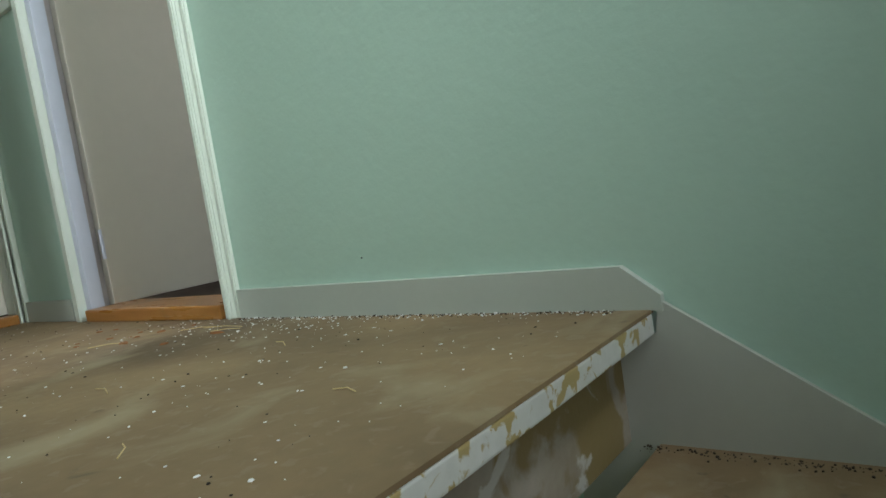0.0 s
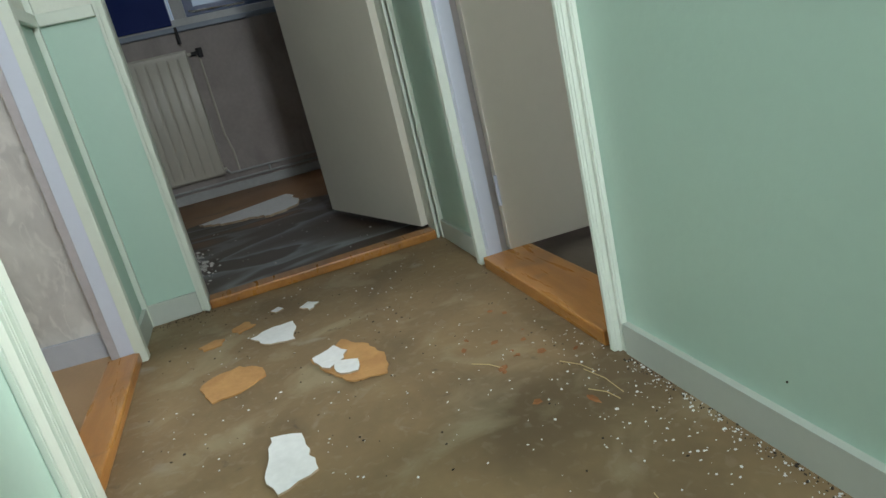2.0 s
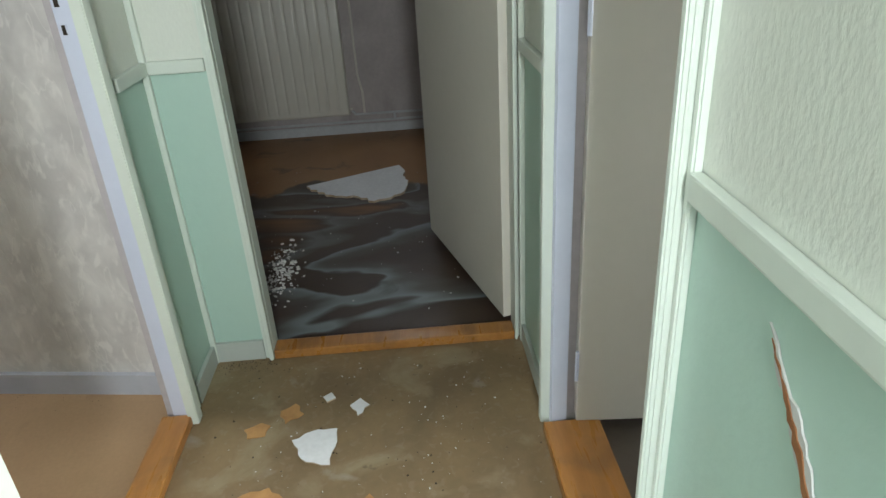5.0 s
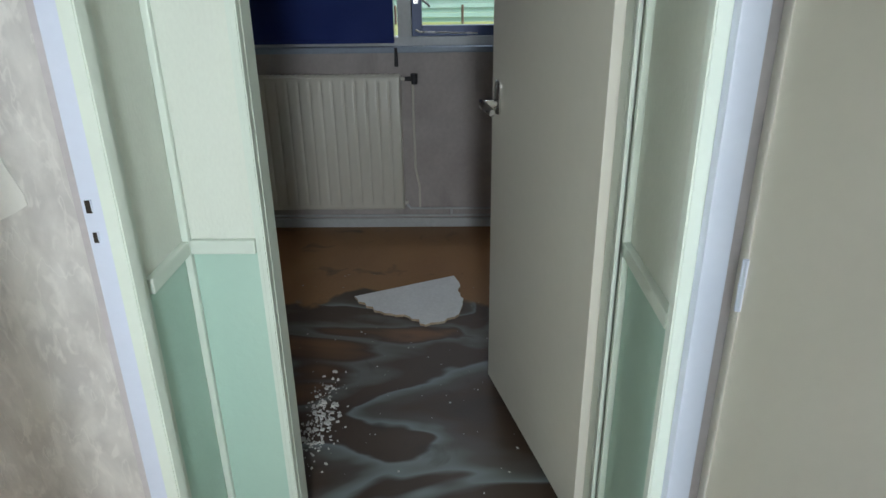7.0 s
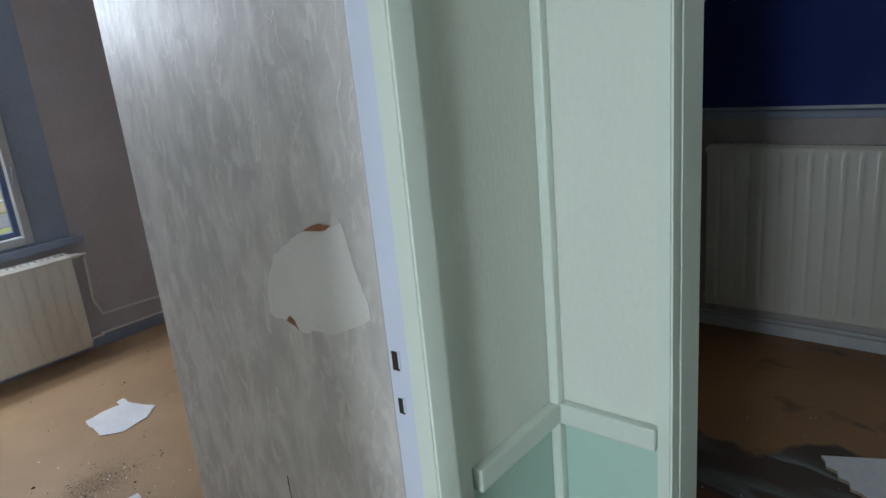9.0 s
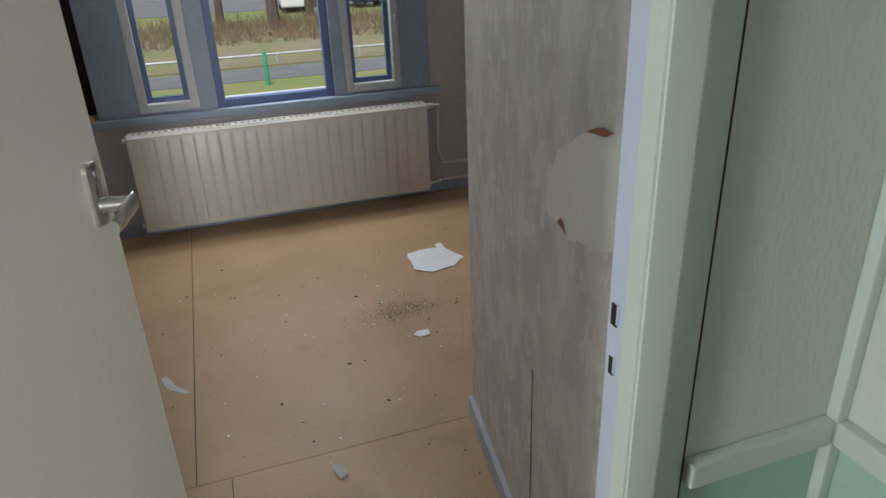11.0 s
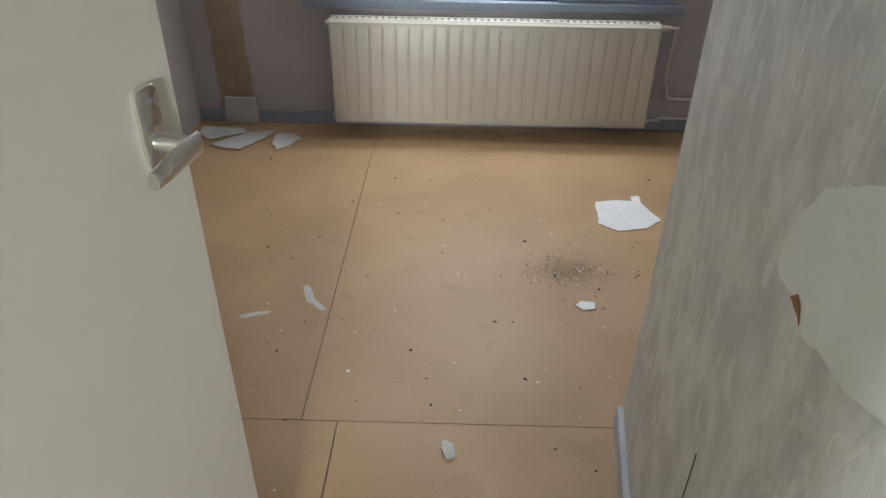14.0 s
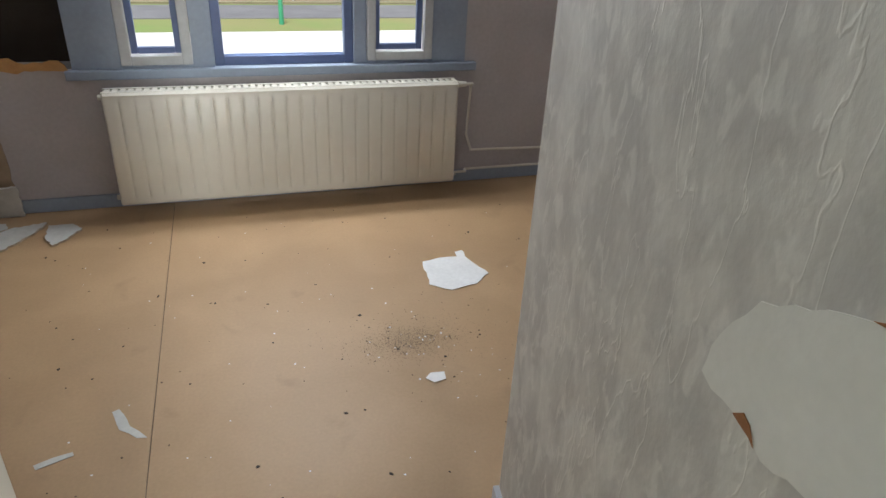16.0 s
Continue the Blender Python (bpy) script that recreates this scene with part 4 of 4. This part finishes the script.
def torn_patch():
    """Where the marbled paper is torn away; on the skewed partition."""
    a, b = Vector((-2.365, -0.285)), Vector((-2.55, -1.545))
    d = (b - a).normalized()
    m = Matrix(((d.x, 0, -d.y, a.x), (d.y, 0, d.x, a.y), (0, 1, 0, 0), (0, 0, 0, 1)))
    to_wall = m if (m.to_3x3() @ Vector((0, 0, 1))).x > 0 else m @ Matrix.Diagonal((1, 1, -1, 1))
    shape = [(0.251, 1.276), (0.295, 1.262), (0.366, 1.248), (0.426, 1.224), (0.465, 1.204), (0.508, 1.180), (0.523, 1.154), (0.552, 1.111), (0.563, 1.085), (0.568, 1.045), (0.542, 1.038), (0.494, 1.044), (0.481, 1.054), (0.463, 1.050), (0.452, 1.036), (0.438, 1.031), (0.399, 1.046), (0.343, 1.054), (0.297, 1.069), (0.251, 1.089), (0.198, 1.117), (0.200, 1.141), (0.215, 1.176), (0.236, 1.231)]
    bm = slab(bmesh.new(), jagged(shape, 0.02, 0.0035, 3), 0.0005, 0.0025, 0, 1)
    bm.transform(to_wall)
    bmesh.ops.recalc_face_normals(bm, faces=bm.faces[:])
    ob = mesh("torn_paper_patch", bm, [bare_patch, bare_patch], "pale bare patch where wallpaper was torn away", "wall damage", "structure")
    for corners in ([(0.378, 1.245), (0.345, 1.259), (0.317, 1.267), (0.280, 1.268), (0.300, 1.257), (0.335, 1.251)], [(0.496, 1.044), (0.480, 1.058), (0.466, 1.053), (0.452, 1.035), (0.462, 1.040)]):
        bm = slab(bmesh.new(), jagged(corners, 0.015, 0.0012, 8), 0.0028, 0.004, 0, 0)
        bm.transform(to_wall)
        bmesh.ops.recalc_face_normals(bm, faces=bm.faces[:])
        part("torn_edge", bm, torn_brown, ob, "brown torn paper edge")
    # paper seam
    bm = slab(bmesh.new(), [(0.628, 0.08), (0.6295, 0.08), (0.6315, 0.62), (0.630, 0.62)], 0.0003, 0.0016, 0, 0)
    bm.transform(to_wall)
    mesh("wallpaper_seam", bm, shade_and_dirt, "dark open wallpaper seam", "wall damage", "structure")


def chipped_wall():
    """Plaster damage in the green wall beside the side door."""
    up = Matrix.Translation((0, NORTH - 0.0005, 0.03)) @ Matrix.Rotation(math.pi / 2, 4, "X")
    line = [(-1.135, 0.90), (-1.10, 0.868), (-1.07, 0.85), (-1.03, 0.80), (-0.995, 0.748), (-1.012, 0.745), (-1.05, 0.795), (-1.085, 0.838), (-1.115, 0.868)]
    bm = slab(bmesh.new(), jagged(line, 0.010, 0.005, 6), 0, 0.0025, 0, 0)
    bm.transform(up)
    bmesh.ops.recalc_face_normals(bm, faces=bm.faces[:])
    ob = mesh("plaster_crack", bm, chip_grey, "ragged diagonal crack with bare plaster in the green wall", "wall damage", "structure")
    line = [(-1.125, 0.889), (-1.085, 0.852), (-1.05, 0.818), (-1.012, 0.762), (-1.004, 0.752), (-1.018, 0.760), (-1.056, 0.808), (-1.09, 0.846)]
    bm = slab(bmesh.new(), jagged(line, 0.009, 0.003, 7), 0.0025, 0.0038, 0, 0)
    bm.transform(up)
    bmesh.ops.recalc_face_normals(bm, faces=bm.faces[:])
    part("dark_core", bm, torn_brown, ob, "dark brown broken core")
    bm = bmesh.new()
    bmesh.ops.create_icosphere(bm, subdivisions=1, radius=0.0022, matrix=Matrix.Translation((-0.915, NORTH, 0.113)))
    mesh("nail_hole", bm, shade_and_dirt, "small dark nail in the green wall", "nail")


broken_corner(), torn_patch(), chipped_wall()


# ---- loose pieces on the floors ----
def piece(corners, label, mats, seed, thick=0.004, z=0.001, step=0.018, amount=0.006, straight=(), name="plaster_fragment", tilt=None):
    bm = slab(bmesh.new(), jagged(corners, step, amount, seed, straight), 0, thick, 0, 1)
    cx, cy = sum(p[0] for p in corners) / len(corners), sum(p[1] for p in corners) / len(corners)
    bm.transform(Matrix.Translation((-cx, -cy, 0)))
    bmesh.ops.recalc_face_normals(bm, faces=bm.faces[:])
    ob = mesh(name, bm, mats, label, "debris", "", "fragments on the floor")
    ob.matrix_world = Matrix.Translation((cx, cy, z)) @ (tilt or Matrix())
    return ob


W, T = [chip_white, edge_tan], [chip_tan, chip_tan]
piece([(-2.09, 0.10), (-2.125, 0.17), (-2.123, 0.225), (-2.05, 0.225), (-1.98, 0.216), (-2.0, 0.15), (-2.03, 0.125)], "white plaster fragment on the landing floor", W, 1)
piece([(-1.872, -0.03), (-1.91, 0.02), (-1.919, 0.065), (-1.86, 0.12), (-1.807, 0.125), (-1.76, 0.06), (-1.753, -0.003), (-1.80, -0.02)], "tan torn card fragment lying face down", T, 2)
piece([(-1.806, 0.236), (-1.82, 0.29), (-1.868, 0.325), (-1.80, 0.37), (-1.748, 0.389), (-1.68, 0.40), (-1.597, 0.384), (-1.613, 0.308), (-1.69, 0.27), (-1.74, 0.25)], "tan torn card fragment under white plaster", T, 3)
piece([(-1.80, 0.24), (-1.836, 0.30), (-1.78, 0.325), (-1.74, 0.31), (-1.71, 0.27), (-1.75, 0.25)], "white plaster flake on tan card", W, 4, z=0.0055)
piece([(-1.735, 0.295), (-1.71, 0.339), (-1.65, 0.328), (-1.664, 0.288), (-1.70, 0.28)], "white plaster flake on tan card", W, 5, z=0.0055)
piece([(-1.496, 0.114), (-1.47, 0.174), (-1.40, 0.182), (-1.326, 0.188), (-1.293, 0.112), (-1.34, 0.095), (-1.40, 0.102)], "white plaster fragment with brown edge", W, 6)
piece([(-2.15, -0.045), (-2.175, 0.0), (-2.159, 0.029), (-2.12, 0.02), (-2.115, -0.03)], "small tan card flake on the floor", T, 7)
piece([(-2.22, 0.05), (-2.25, 0.09), (-2.20, 0.12), (-2.165, 0.07)], "small tan card flake on the floor", T, 8)
piece([(-2.22, 0.255), (-2.25, 0.285), (-2.215, 0.315), (-2.17, 0.28)], "small white plaster flake", W, 9)
piece([(-2.27, 0.17), (-2.29, 0.195), (-2.26, 0.21), (-2.245, 0.185)], "small white plaster flake", W, 10)
piece([(-1.75, -0.50), (-1.84, -0.42), (-1.80, -0.36), (-1.70, -0.40), (-1.66, -0.46)], "dark torn card piece by the threshold", [torn_brown, torn_brown], 11, z=0.002)
# west room: large triangular plasterboard piece
piece([(-4.111, -0.093), (-4.352, 0.415), (-4.28, 0.44), (-4.05, 0.46), (-3.92, 0.441), (-3.85, 0.37), (-3.817, 0.284), (-3.90, 0.20), (-3.93, 0.08), (-4.005, -0.019)], "large broken white plasterboard piece on stained floor", W, 12, thick=0.012, step=0.028, amount=0.013, straight=(0,), name="plasterboard_piece")
# south room
piece([(-2.719, -2.941), (-2.80, -2.96), (-2.891, -2.955), (-2.895, -3.0), (-2.935, -3.01), (-2.93, -2.95), (-2.985, -2.776), (-2.90, -2.70), (-2.777, -2.674), (-2.694, -2.741)], "white paper-faced plaster fragment on hardboard", W, 13, step=0.03)
piece([(-0.60, -3.74), (-0.85, -3.72), (-0.87, -3.66), (-0.70, -3.56), (-0.62, -3.62)], "grey plasterboard piece by the wall", [chip_grey, edge_tan], 14, thick=0.01, straight=(0, 2), name="plasterboard_piece")
piece([(-0.72, -3.49), (-0.88, -3.66), (-1.03, -3.70), (-0.99, -3.58), (-0.892, -3.437), (-0.80, -3.45)], "grey plasterboard piece with tan edge", [chip_grey, edge_tan], 15, thick=0.01, straight=(0,), name="plasterboard_piece")
piece([(-1.042, -3.66), (-1.15, -3.66), (-1.198, -3.60), (-1.15, -3.50), (-1.098, -3.442), (-1.05, -3.53)], "grey plasterboard piece with tan edge", [chip_grey, edge_tan], 16, thick=0.01, name="plasterboard_piece")
lean = piece([(-0.10, 0.0), (0.10, 0.0), (0.085, 0.19), (-0.09, 0.2)], "plasterboard offcut leaning against the wall", [chip_tan, chip_grey], 17, thick=0.01, straight=(0, 1), name="plasterboard_piece")
lean.matrix_world = Matrix.Translation((-0.82, -3.80, 0.075)) @ Matrix.Rotation(radians(78), 4, "X") @ Matrix.Rotation(radians(4), 4, "Z")


def crumbs(name, label, n, spot, sizes, mat, seed, height=0.4):
    """Many small flat chips; spot(rnd) gives a place on the floor."""
    rnd = random.Random(seed)
    bm = bmesh.new()
    for _ in range(n):
        x, y = spot(rnd)
        r, a0 = rnd.uniform(*sizes) * rnd.uniform(0.4, 1), rnd.uniform(0, 6.3)
        k = rnd.randint(4, 6)
        st = rnd.uniform(0.4, 1.0)
        ring = []
        for i in range(k):
            a = 2 * math.pi * i / k
            u, v = r * math.cos(a) * rnd.uniform(0.7, 1.2), r * st * math.sin(a) * rnd.uniform(0.7, 1.2)
            ring.append((x + u * math.cos(a0) - v * math.sin(a0), y + u * math.sin(a0) + v * math.cos(a0)))
        h = r * height * rnd.uniform(0.3, 1)
        low = [bm.verts.new((p[0], p[1], 0.0005)) for p in ring]
        high = [bm.verts.new((x + (p[0] - x) * 0.8, y + (p[1] - y) * 0.8, 0.001 + h * rnd.uniform(0.5, 1.3))) for p in ring]
        bm.faces.new(high)
        for i in range(k):
            bm.faces.new((low[i], low[(i + 1) % k], high[(i + 1) % k], high[i]))
    return mesh(name, bm, mat, label, "debris", "stuff")


def in_box(x0, x1, y0, y1):
    return lambda r: (r.uniform(x0, x1), r.uniform(y0, y1))


def around(x, y, s, t=None):
    return lambda r: (r.gauss(x, s), r.gauss(y, t or s))


crumbs("paint_chips", "scattered white paint chips on the landing", 460, in_box(-2.45, -0.42, -0.15, 0.8), (0.0008, 0.0042), chip_white, 1)
crumbs("paint_chips", "dense white paint chips along the green wall", 170, lambda r: (r.uniform(-1.5, -0.8), 0.81 - abs(r.gauss(0, 0.10))), (0.0008, 0.0045), chip_white, 2)
crumbs("dirt_crumbs", "dark dirt crumbs on the landing", 260, in_box(-2.45, -0.42, -0.15, 0.8), (0.0008, 0.005), shade_and_dirt, 3)
crumbs("dirt_crumbs", "dark crumbs and straw on the landing", 16, around(-1.5, 0.62, 0.12, 0.05), (0.008, 0.022), torn_brown, 4, 0.2)
crumbs("plaster_rubble", "pile of pale plaster rubble on stained floor", 300, around(-3.12, -0.085, 0.12, 0.035), (0.0025, 0.013), chip_grey, 5, 0.9)
crumbs("plaster_crumbs", "scattered pale plaster crumbs on stained floor", 110, in_box(-4.4, -2.7, -0.4, 0.7), (0.0015, 0.007), chip_grey, 6)
crumbs("plaster_crumbs", "scattered white plaster crumbs on hardboard", 90, in_box(-3.4, -1.0, -3.5, -0.8), (0.002, 0.007), chip_white, 7)
crumbs("dirt_crumbs", "scattered dark dirt crumbs on hardboard", 190, in_box(-3.4, -0.9, -3.6, -0.8), (0.002, 0.010), shade_and_dirt, 8)
crumbs("dirt_crumbs", "patch of dark grit on hardboard", 150, around(-2.5, -2.38, 0.17, 0.12), (0.001, 0.005), shade_and_dirt, 9)
crumbs("dirt_crumbs", "fine dark dust patch on hardboard", 4200, around(-2.52, -2.36, 0.10, 0.055), (0.0006, 0.0020), grit, 41)
crumbs("dirt_crumbs", "fine dark dust along the partition skirting", 500, lambda r: (-2.47 + abs(r.gauss(0, 0.05)), r.uniform(-1.5, -0.5)), (0.0005, 0.002), grit, 42)
crumbs("plaster_crumbs", "white grit among dark dirt on hardboard", 30, around(-2.52, -2.3, 0.14, 0.12), (0.002, 0.008), chip_white, 10)
piece([(-2.505, -2.13), (-2.53, -2.155), (-2.58, -2.15), (-2.575, -2.11), (-2.53, -2.10)], "small white plaster flake on hardboard", W, 21, step=0.03, amount=0.003)
piece([(-2.03, -1.47), (-2.06, -1.455), (-2.065, -1.41), (-2.04, -1.40), (-2.025, -1.44)], "small grey plaster lump on hardboard", [chip_grey, chip_grey], 22, thick=0.008, step=0.03, amount=0.003)
piece([(-1.48, -2.21), (-1.50, -2.22), (-1.54, -2.13), (-1.595, -2.065), (-1.565, -2.07), (-1.51, -2.12)], "white dried filler smear on hardboard", [chip_grey, chip_grey], 23, thick=0.0012, step=0.03, amount=0.004, name="filler_smear")
piece([(-1.29, -2.025), (-1.34, -2.045), (-1.39, -2.055), (-1.395, -2.04), (-1.34, -2.02), (-1.30, -2.005)], "white dried filler smear on hardboard", [chip_grey, chip_grey], 24, thick=0.0012, step=0.03, amount=0.003, name="filler_smear")

crumbs("paint_chips", "line of paint chips along the skirting", 260, lambda r: (r.uniform(-1.3, -0.4), 0.812 - abs(r.gauss(0, 0.012))), (0.0008, 0.0035), chip_white, 31, 0.8)
crumbs("dirt_crumbs", "dark dirt line along the skirting", 260, lambda r: (r.uniform(-1.3, -0.4), 0.814 - abs(r.gauss(0, 0.010))), (0.0008, 0.0035), grit, 32, 0.8)
crumbs("dirt_crumbs", "dirt in the corner of the landing", 140, lambda r: (-2.5 + abs(r.gauss(0, 0.03)), r.uniform(-0.2, 0.0)), (0.0008, 0.0035), grit, 33, 0.8)
crumbs("dirt_crumbs", "dirt along the stair tread edge", 160, lambda r: (r.uniform(-0.38, -0.05), 0.81 - abs(r.gauss(0, 0.012))), (0.0008, 0.0035), grit, 34, 0.8).location.z = -0.205


def straws():
    rnd = random.Random(12)
    for x, y, length in ((-1.32, 0.72, 0.12), (-1.38, 0.70, 0.09), (-1.25, 0.69, 0.07), (-0.95, 0.62, 0.05), (-0.72, 0.22, 0.05), (-0.60, 0.42, 0.04), (-1.05, 0.35, 0.06), (-1.5, 0.55, 0.08), (-0.8, 0.05, 0.06)):
        a = rnd.uniform(-0.6, 0.9)
        mid = Vector((x + 0.5 * length * math.cos(a), y + 0.5 * length * math.sin(a) + 0.006, 0.003))
        mesh("straw", tube(bmesh.new(), [Vector((x, y, 0.0015)), mid, Vector((x + length * math.cos(a), y + length * math.sin(a), 0.0015))], 0.0009, 5), straw_pale, "thin pale wood splinter on the landing", "splinter", "", "splinters on the landing")


straws()

# ---- outside ----
GROUND = -2.9


def flat(name, x0, x1, y0, y1, z, mat, label, category):
    return mesh(name, bx(bmesh.new(), x0, x1, y0, y1, z - 0.3, z), mat, label, category, "structure")


mesh("ground", bx(bmesh.new(), -600, 600, -600, 600, GROUND - 1, GROUND), grass, "patchy winter grass and field", "ground", "structure")
flat("pavement", -80, 60, -23.6, -14, GROUND + 0.06, pale_paving, "pale wet concrete pavement", "pavement")
flat("road", -80, 60, -29.2, -26.3, GROUND + 0.03, tarmac, "narrow grey tarmac lane", "road")
flat("soil_bank", -80, 60, -44, -29.6, GROUND + 0.08, soil, "brown bare soil strip", "ground")
flat("lot", -80, 60, -90, -60, GROUND + 0.04, tarmac, "grey parking lot", "ground")


def fence_outside():
    ob = empty("fence", Matrix.Translation((-4, -30, GROUND)), "low galvanised rail fence beside the lane", "fence")
    for k in range(15):
        x = -30 + 3.6 * k
        part("post", rod(bmesh.new(), (x, -30, GROUND), (x, -30, GROUND + 0.50), 0.05, n=8), fence_metal, ob)
    part("rail", rod(bmesh.new(), (-32, -30, GROUND + 0.45), (22, -30, GROUND + 0.45), 0.05, n=8), fence_metal, ob)
    mesh("bollard", rod(bmesh.new(), (-3.9, -25.2, GROUND), (-3.9, -25.2, GROUND + 1.2), 0.09, 0.07, 10), post_green, "green painted marker post in grass", "post")


def tree(x, y, height, seed):
    rnd = random.Random(seed)
    ob = empty("bare_tree", Matrix.Translation((x, y, GROUND)), "bare winter tree with thin branches", "tree", group="trees outside")
    trunk, crown = bmesh.new(), bmesh.new()

    def grow(bm, p, d, length, r, depth):
        for _ in range(3):
            q = p + d * length / 3
            rod(bm, p, q, r, r * 0.85, 7 if depth < 2 else 4, False)
            p, r = q, r * 0.85
            d = (d + Vector((rnd.gauss(0, 0.12), rnd.gauss(0, 0.12), rnd.gauss(0.03, 0.08)))).normalized()
            if depth < 4:
                side = (d + Vector((rnd.gauss(0, 0.7), rnd.gauss(0, 0.7), rnd.uniform(0, 0.5)))).normalized()
                grow(crown, p, side, length * rnd.uniform(0.45, 0.65), r * 0.55, depth + 1)
    grow(trunk, Vector((x, y, GROUND)), Vector((0, 0, 1)), height * 0.75, height * 0.028, 0)
    part("trunk", trunk, bark, ob)
    part("crown", crown, bark, ob)


def scrub():
    rnd = random.Random(31)
    bm = bmesh.new()
    for _ in range(4200):
        x, y = rnd.uniform(-40, 14), rnd.uniform(-49, -37)
        h = rnd.uniform(0.2, 1.1)
        for _ in range(2):
            rod(bm, (x, y, GROUND), (x + rnd.gauss(0, 0.45), y + rnd.gauss(0, 0.3), GROUND + h), 0.02, 0.006, 3, False)
    mesh("scrub", bm, dry_stalks, "tangled brown winter scrub", "bushes", "stuff")


def car(x, y, turn, length, high, paint, label, category):
    m = Matrix.Translation((x, y, GROUND + 0.06)) @ Matrix.Rotation(turn, 4, "Z")
    ob = empty("car", m, label, category, group="parked vehicles")
    side = [(-length / 2, 0.35), (-length / 2, 0.95), (-length * 0.36, 1.0), (-length * 0.2, high), (length * 0.42, high), (length / 2, high * 0.62), (length / 2, 0.35)]
    bm = bmesh.new()
    a, b = [[bm.verts.new((px, s, pz)) for px, pz in side] for s in (-0.9, 0.9)]
    bm.faces.new(a), bm.faces.new(b[::-1])
    for i in range(len(side)):
        bm.faces.new((a[i], b[i], b[(i + 1) % len(side)], a[(i + 1) % len(side)]))
    bmesh.ops.recalc_face_normals(bm, faces=bm.faces[:])
    bmesh.ops.bevel(bm, geom=bm.edges[:], offset=0.08, segments=2, affect="EDGES")
    part("body", bm, paint, ob, "", True).matrix_parent_inverse = Matrix()
    for s in (-0.905, 0.905):
        part("side_window", box(-length * 0.18, length * 0.38, s - 0.01, s + 0.01, high * 0.62, high * 0.9, bevel=0.005), car_dark, ob, "dark side window").matrix_parent_inverse = Matrix()
        for px in (-length * 0.3, length * 0.3):
            part("wheel", rod(bmesh.new(), (px, s * 0.85, 0.32), (px, s * 1.02, 0.32), 0.32, n=16), tyre, ob, "black tyre").matrix_parent_inverse = Matrix()
    part("rear_window", box(length / 2 - 0.08, length / 2 - 0.02, -0.7, 0.7, high * 0.68, high * 0.92), car_dark, ob).matrix_parent_inverse = Matrix()


def hall(name, x0, x1, y0, y1, high, wall_mat, label, pitch_mat, axis):
    """A long sheet-clad building with ribs and a pitched roof."""
    ob = empty(name, Matrix.Translation(((x0 + x1) / 2, (y0 + y1) / 2, GROUND)), label, "building")
    part("wall", bx(bmesh.new(), x0, x1, y0, y1, GROUND, GROUND + high), wall_mat, ob)
    bm = bmesh.new()
    for k in range(int(high / 0.4)):
        z = GROUND + 0.2 + 0.4 * k
        if axis == "x":
            bx(bm, x0, x1, y1, y1 + 0.06, z, z + 0.2)
        else:
            bx(bm, x1, x1 + 0.06, y0, y1, z, z + 0.2)
    part("cladding_ribs", bm, wall_mat, ob)
    bm = bmesh.new()
    z, r = GROUND + high, high * 0.9
    if axis == "x":
        line = [(x0, y1 + 0.6, z), (x1, y1 + 0.6, z), (x1, (y0 + y1) / 2, z + r), (x0, (y0 + y1) / 2, z + r), (x0, y0 - 0.6, z), (x1, y0 - 0.6, z)]
    else:
        line = [(x1 + 0.6, y0, z), (x1 + 0.6, y1, z), ((x0 + x1) / 2, y1, z + r), ((x0 + x1) / 2, y0, z + r), (x0 - 0.6, y0, z), (x0 - 0.6, y1, z)]
    v = [bm.verts.new(p) for p in line]
    bm.faces.new((v[0], v[1], v[2], v[3])), bm.faces.new((v[3], v[2], v[5], v[4])), bm.faces.new((v[0], v[3], v[4])), bm.faces.new((v[1], v[5], v[2])), bm.faces.new((v[0], v[4], v[5], v[1]))
    part("roof", bm, pitch_mat, ob)


fence_outside(), scrub()
for tx, ty, th, ts in ((-6.2, -43.5, 14, 1), (-15.5, -49, 11, 2), (-3.2, -46, 10, 3), (-9.7, -52, 12, 7), (3.5, -36, 10, 4), (-22, -47, 10, 5), (-11.5, -60, 12, 6)):
    tree(tx, ty, th, ts)
car(-9.2, -58, radians(86), 5.0, 2.4, car_white, "white delivery van parked in the lot", "van")
car(-14.9, -58, radians(95), 4.3, 1.5, car_dark, "dark parked car in the lot", "car")
car(-17.3, -59, radians(85), 4.3, 1.5, car_dark, "dark parked car in the lot", "car")
hall("industrial_hall", -60, -6, -110, -84, 7.5, siding, "long white sheet-clad industrial hall", roof_grey, "x")
hall("green_roofed_hall", -44, -17.9, -83, -78, 3.8, siding, "low white hall with a pale green sheet roof", teal_metal, "x")
mesh("roller_door", box(-19.4, -18.1, -77.93, -77.85, GROUND + 0.05, GROUND + 3.6, bevel=0.02), red_paint, "red roller door in the white hall", "door")
fence_b = empty("sheet_fence", Matrix.Translation((-58, 5, GROUND)), "long teal corrugated metal fence", "fence")
for k in range(7):
    part("sheet", bx(bmesh.new(), -58.1, -58 + 0.08 * (k % 2), -30, 40, GROUND + 0.36 * k, GROUND + 0.36 * (k + 1) - 0.03), teal_metal, fence_b)
for k in range(12):
    part("post", rod(bmesh.new(), (-56, -25 + 5.2 * k, GROUND), (-56, -25 + 5.2 * k, GROUND + 1.4), 0.1, n=8), bark, fence_b)
hall("barn", -96, -72, -40, 50, 3.2, roof_grey, "wide dark barn with grey sheet roof", roof_grey, "y")
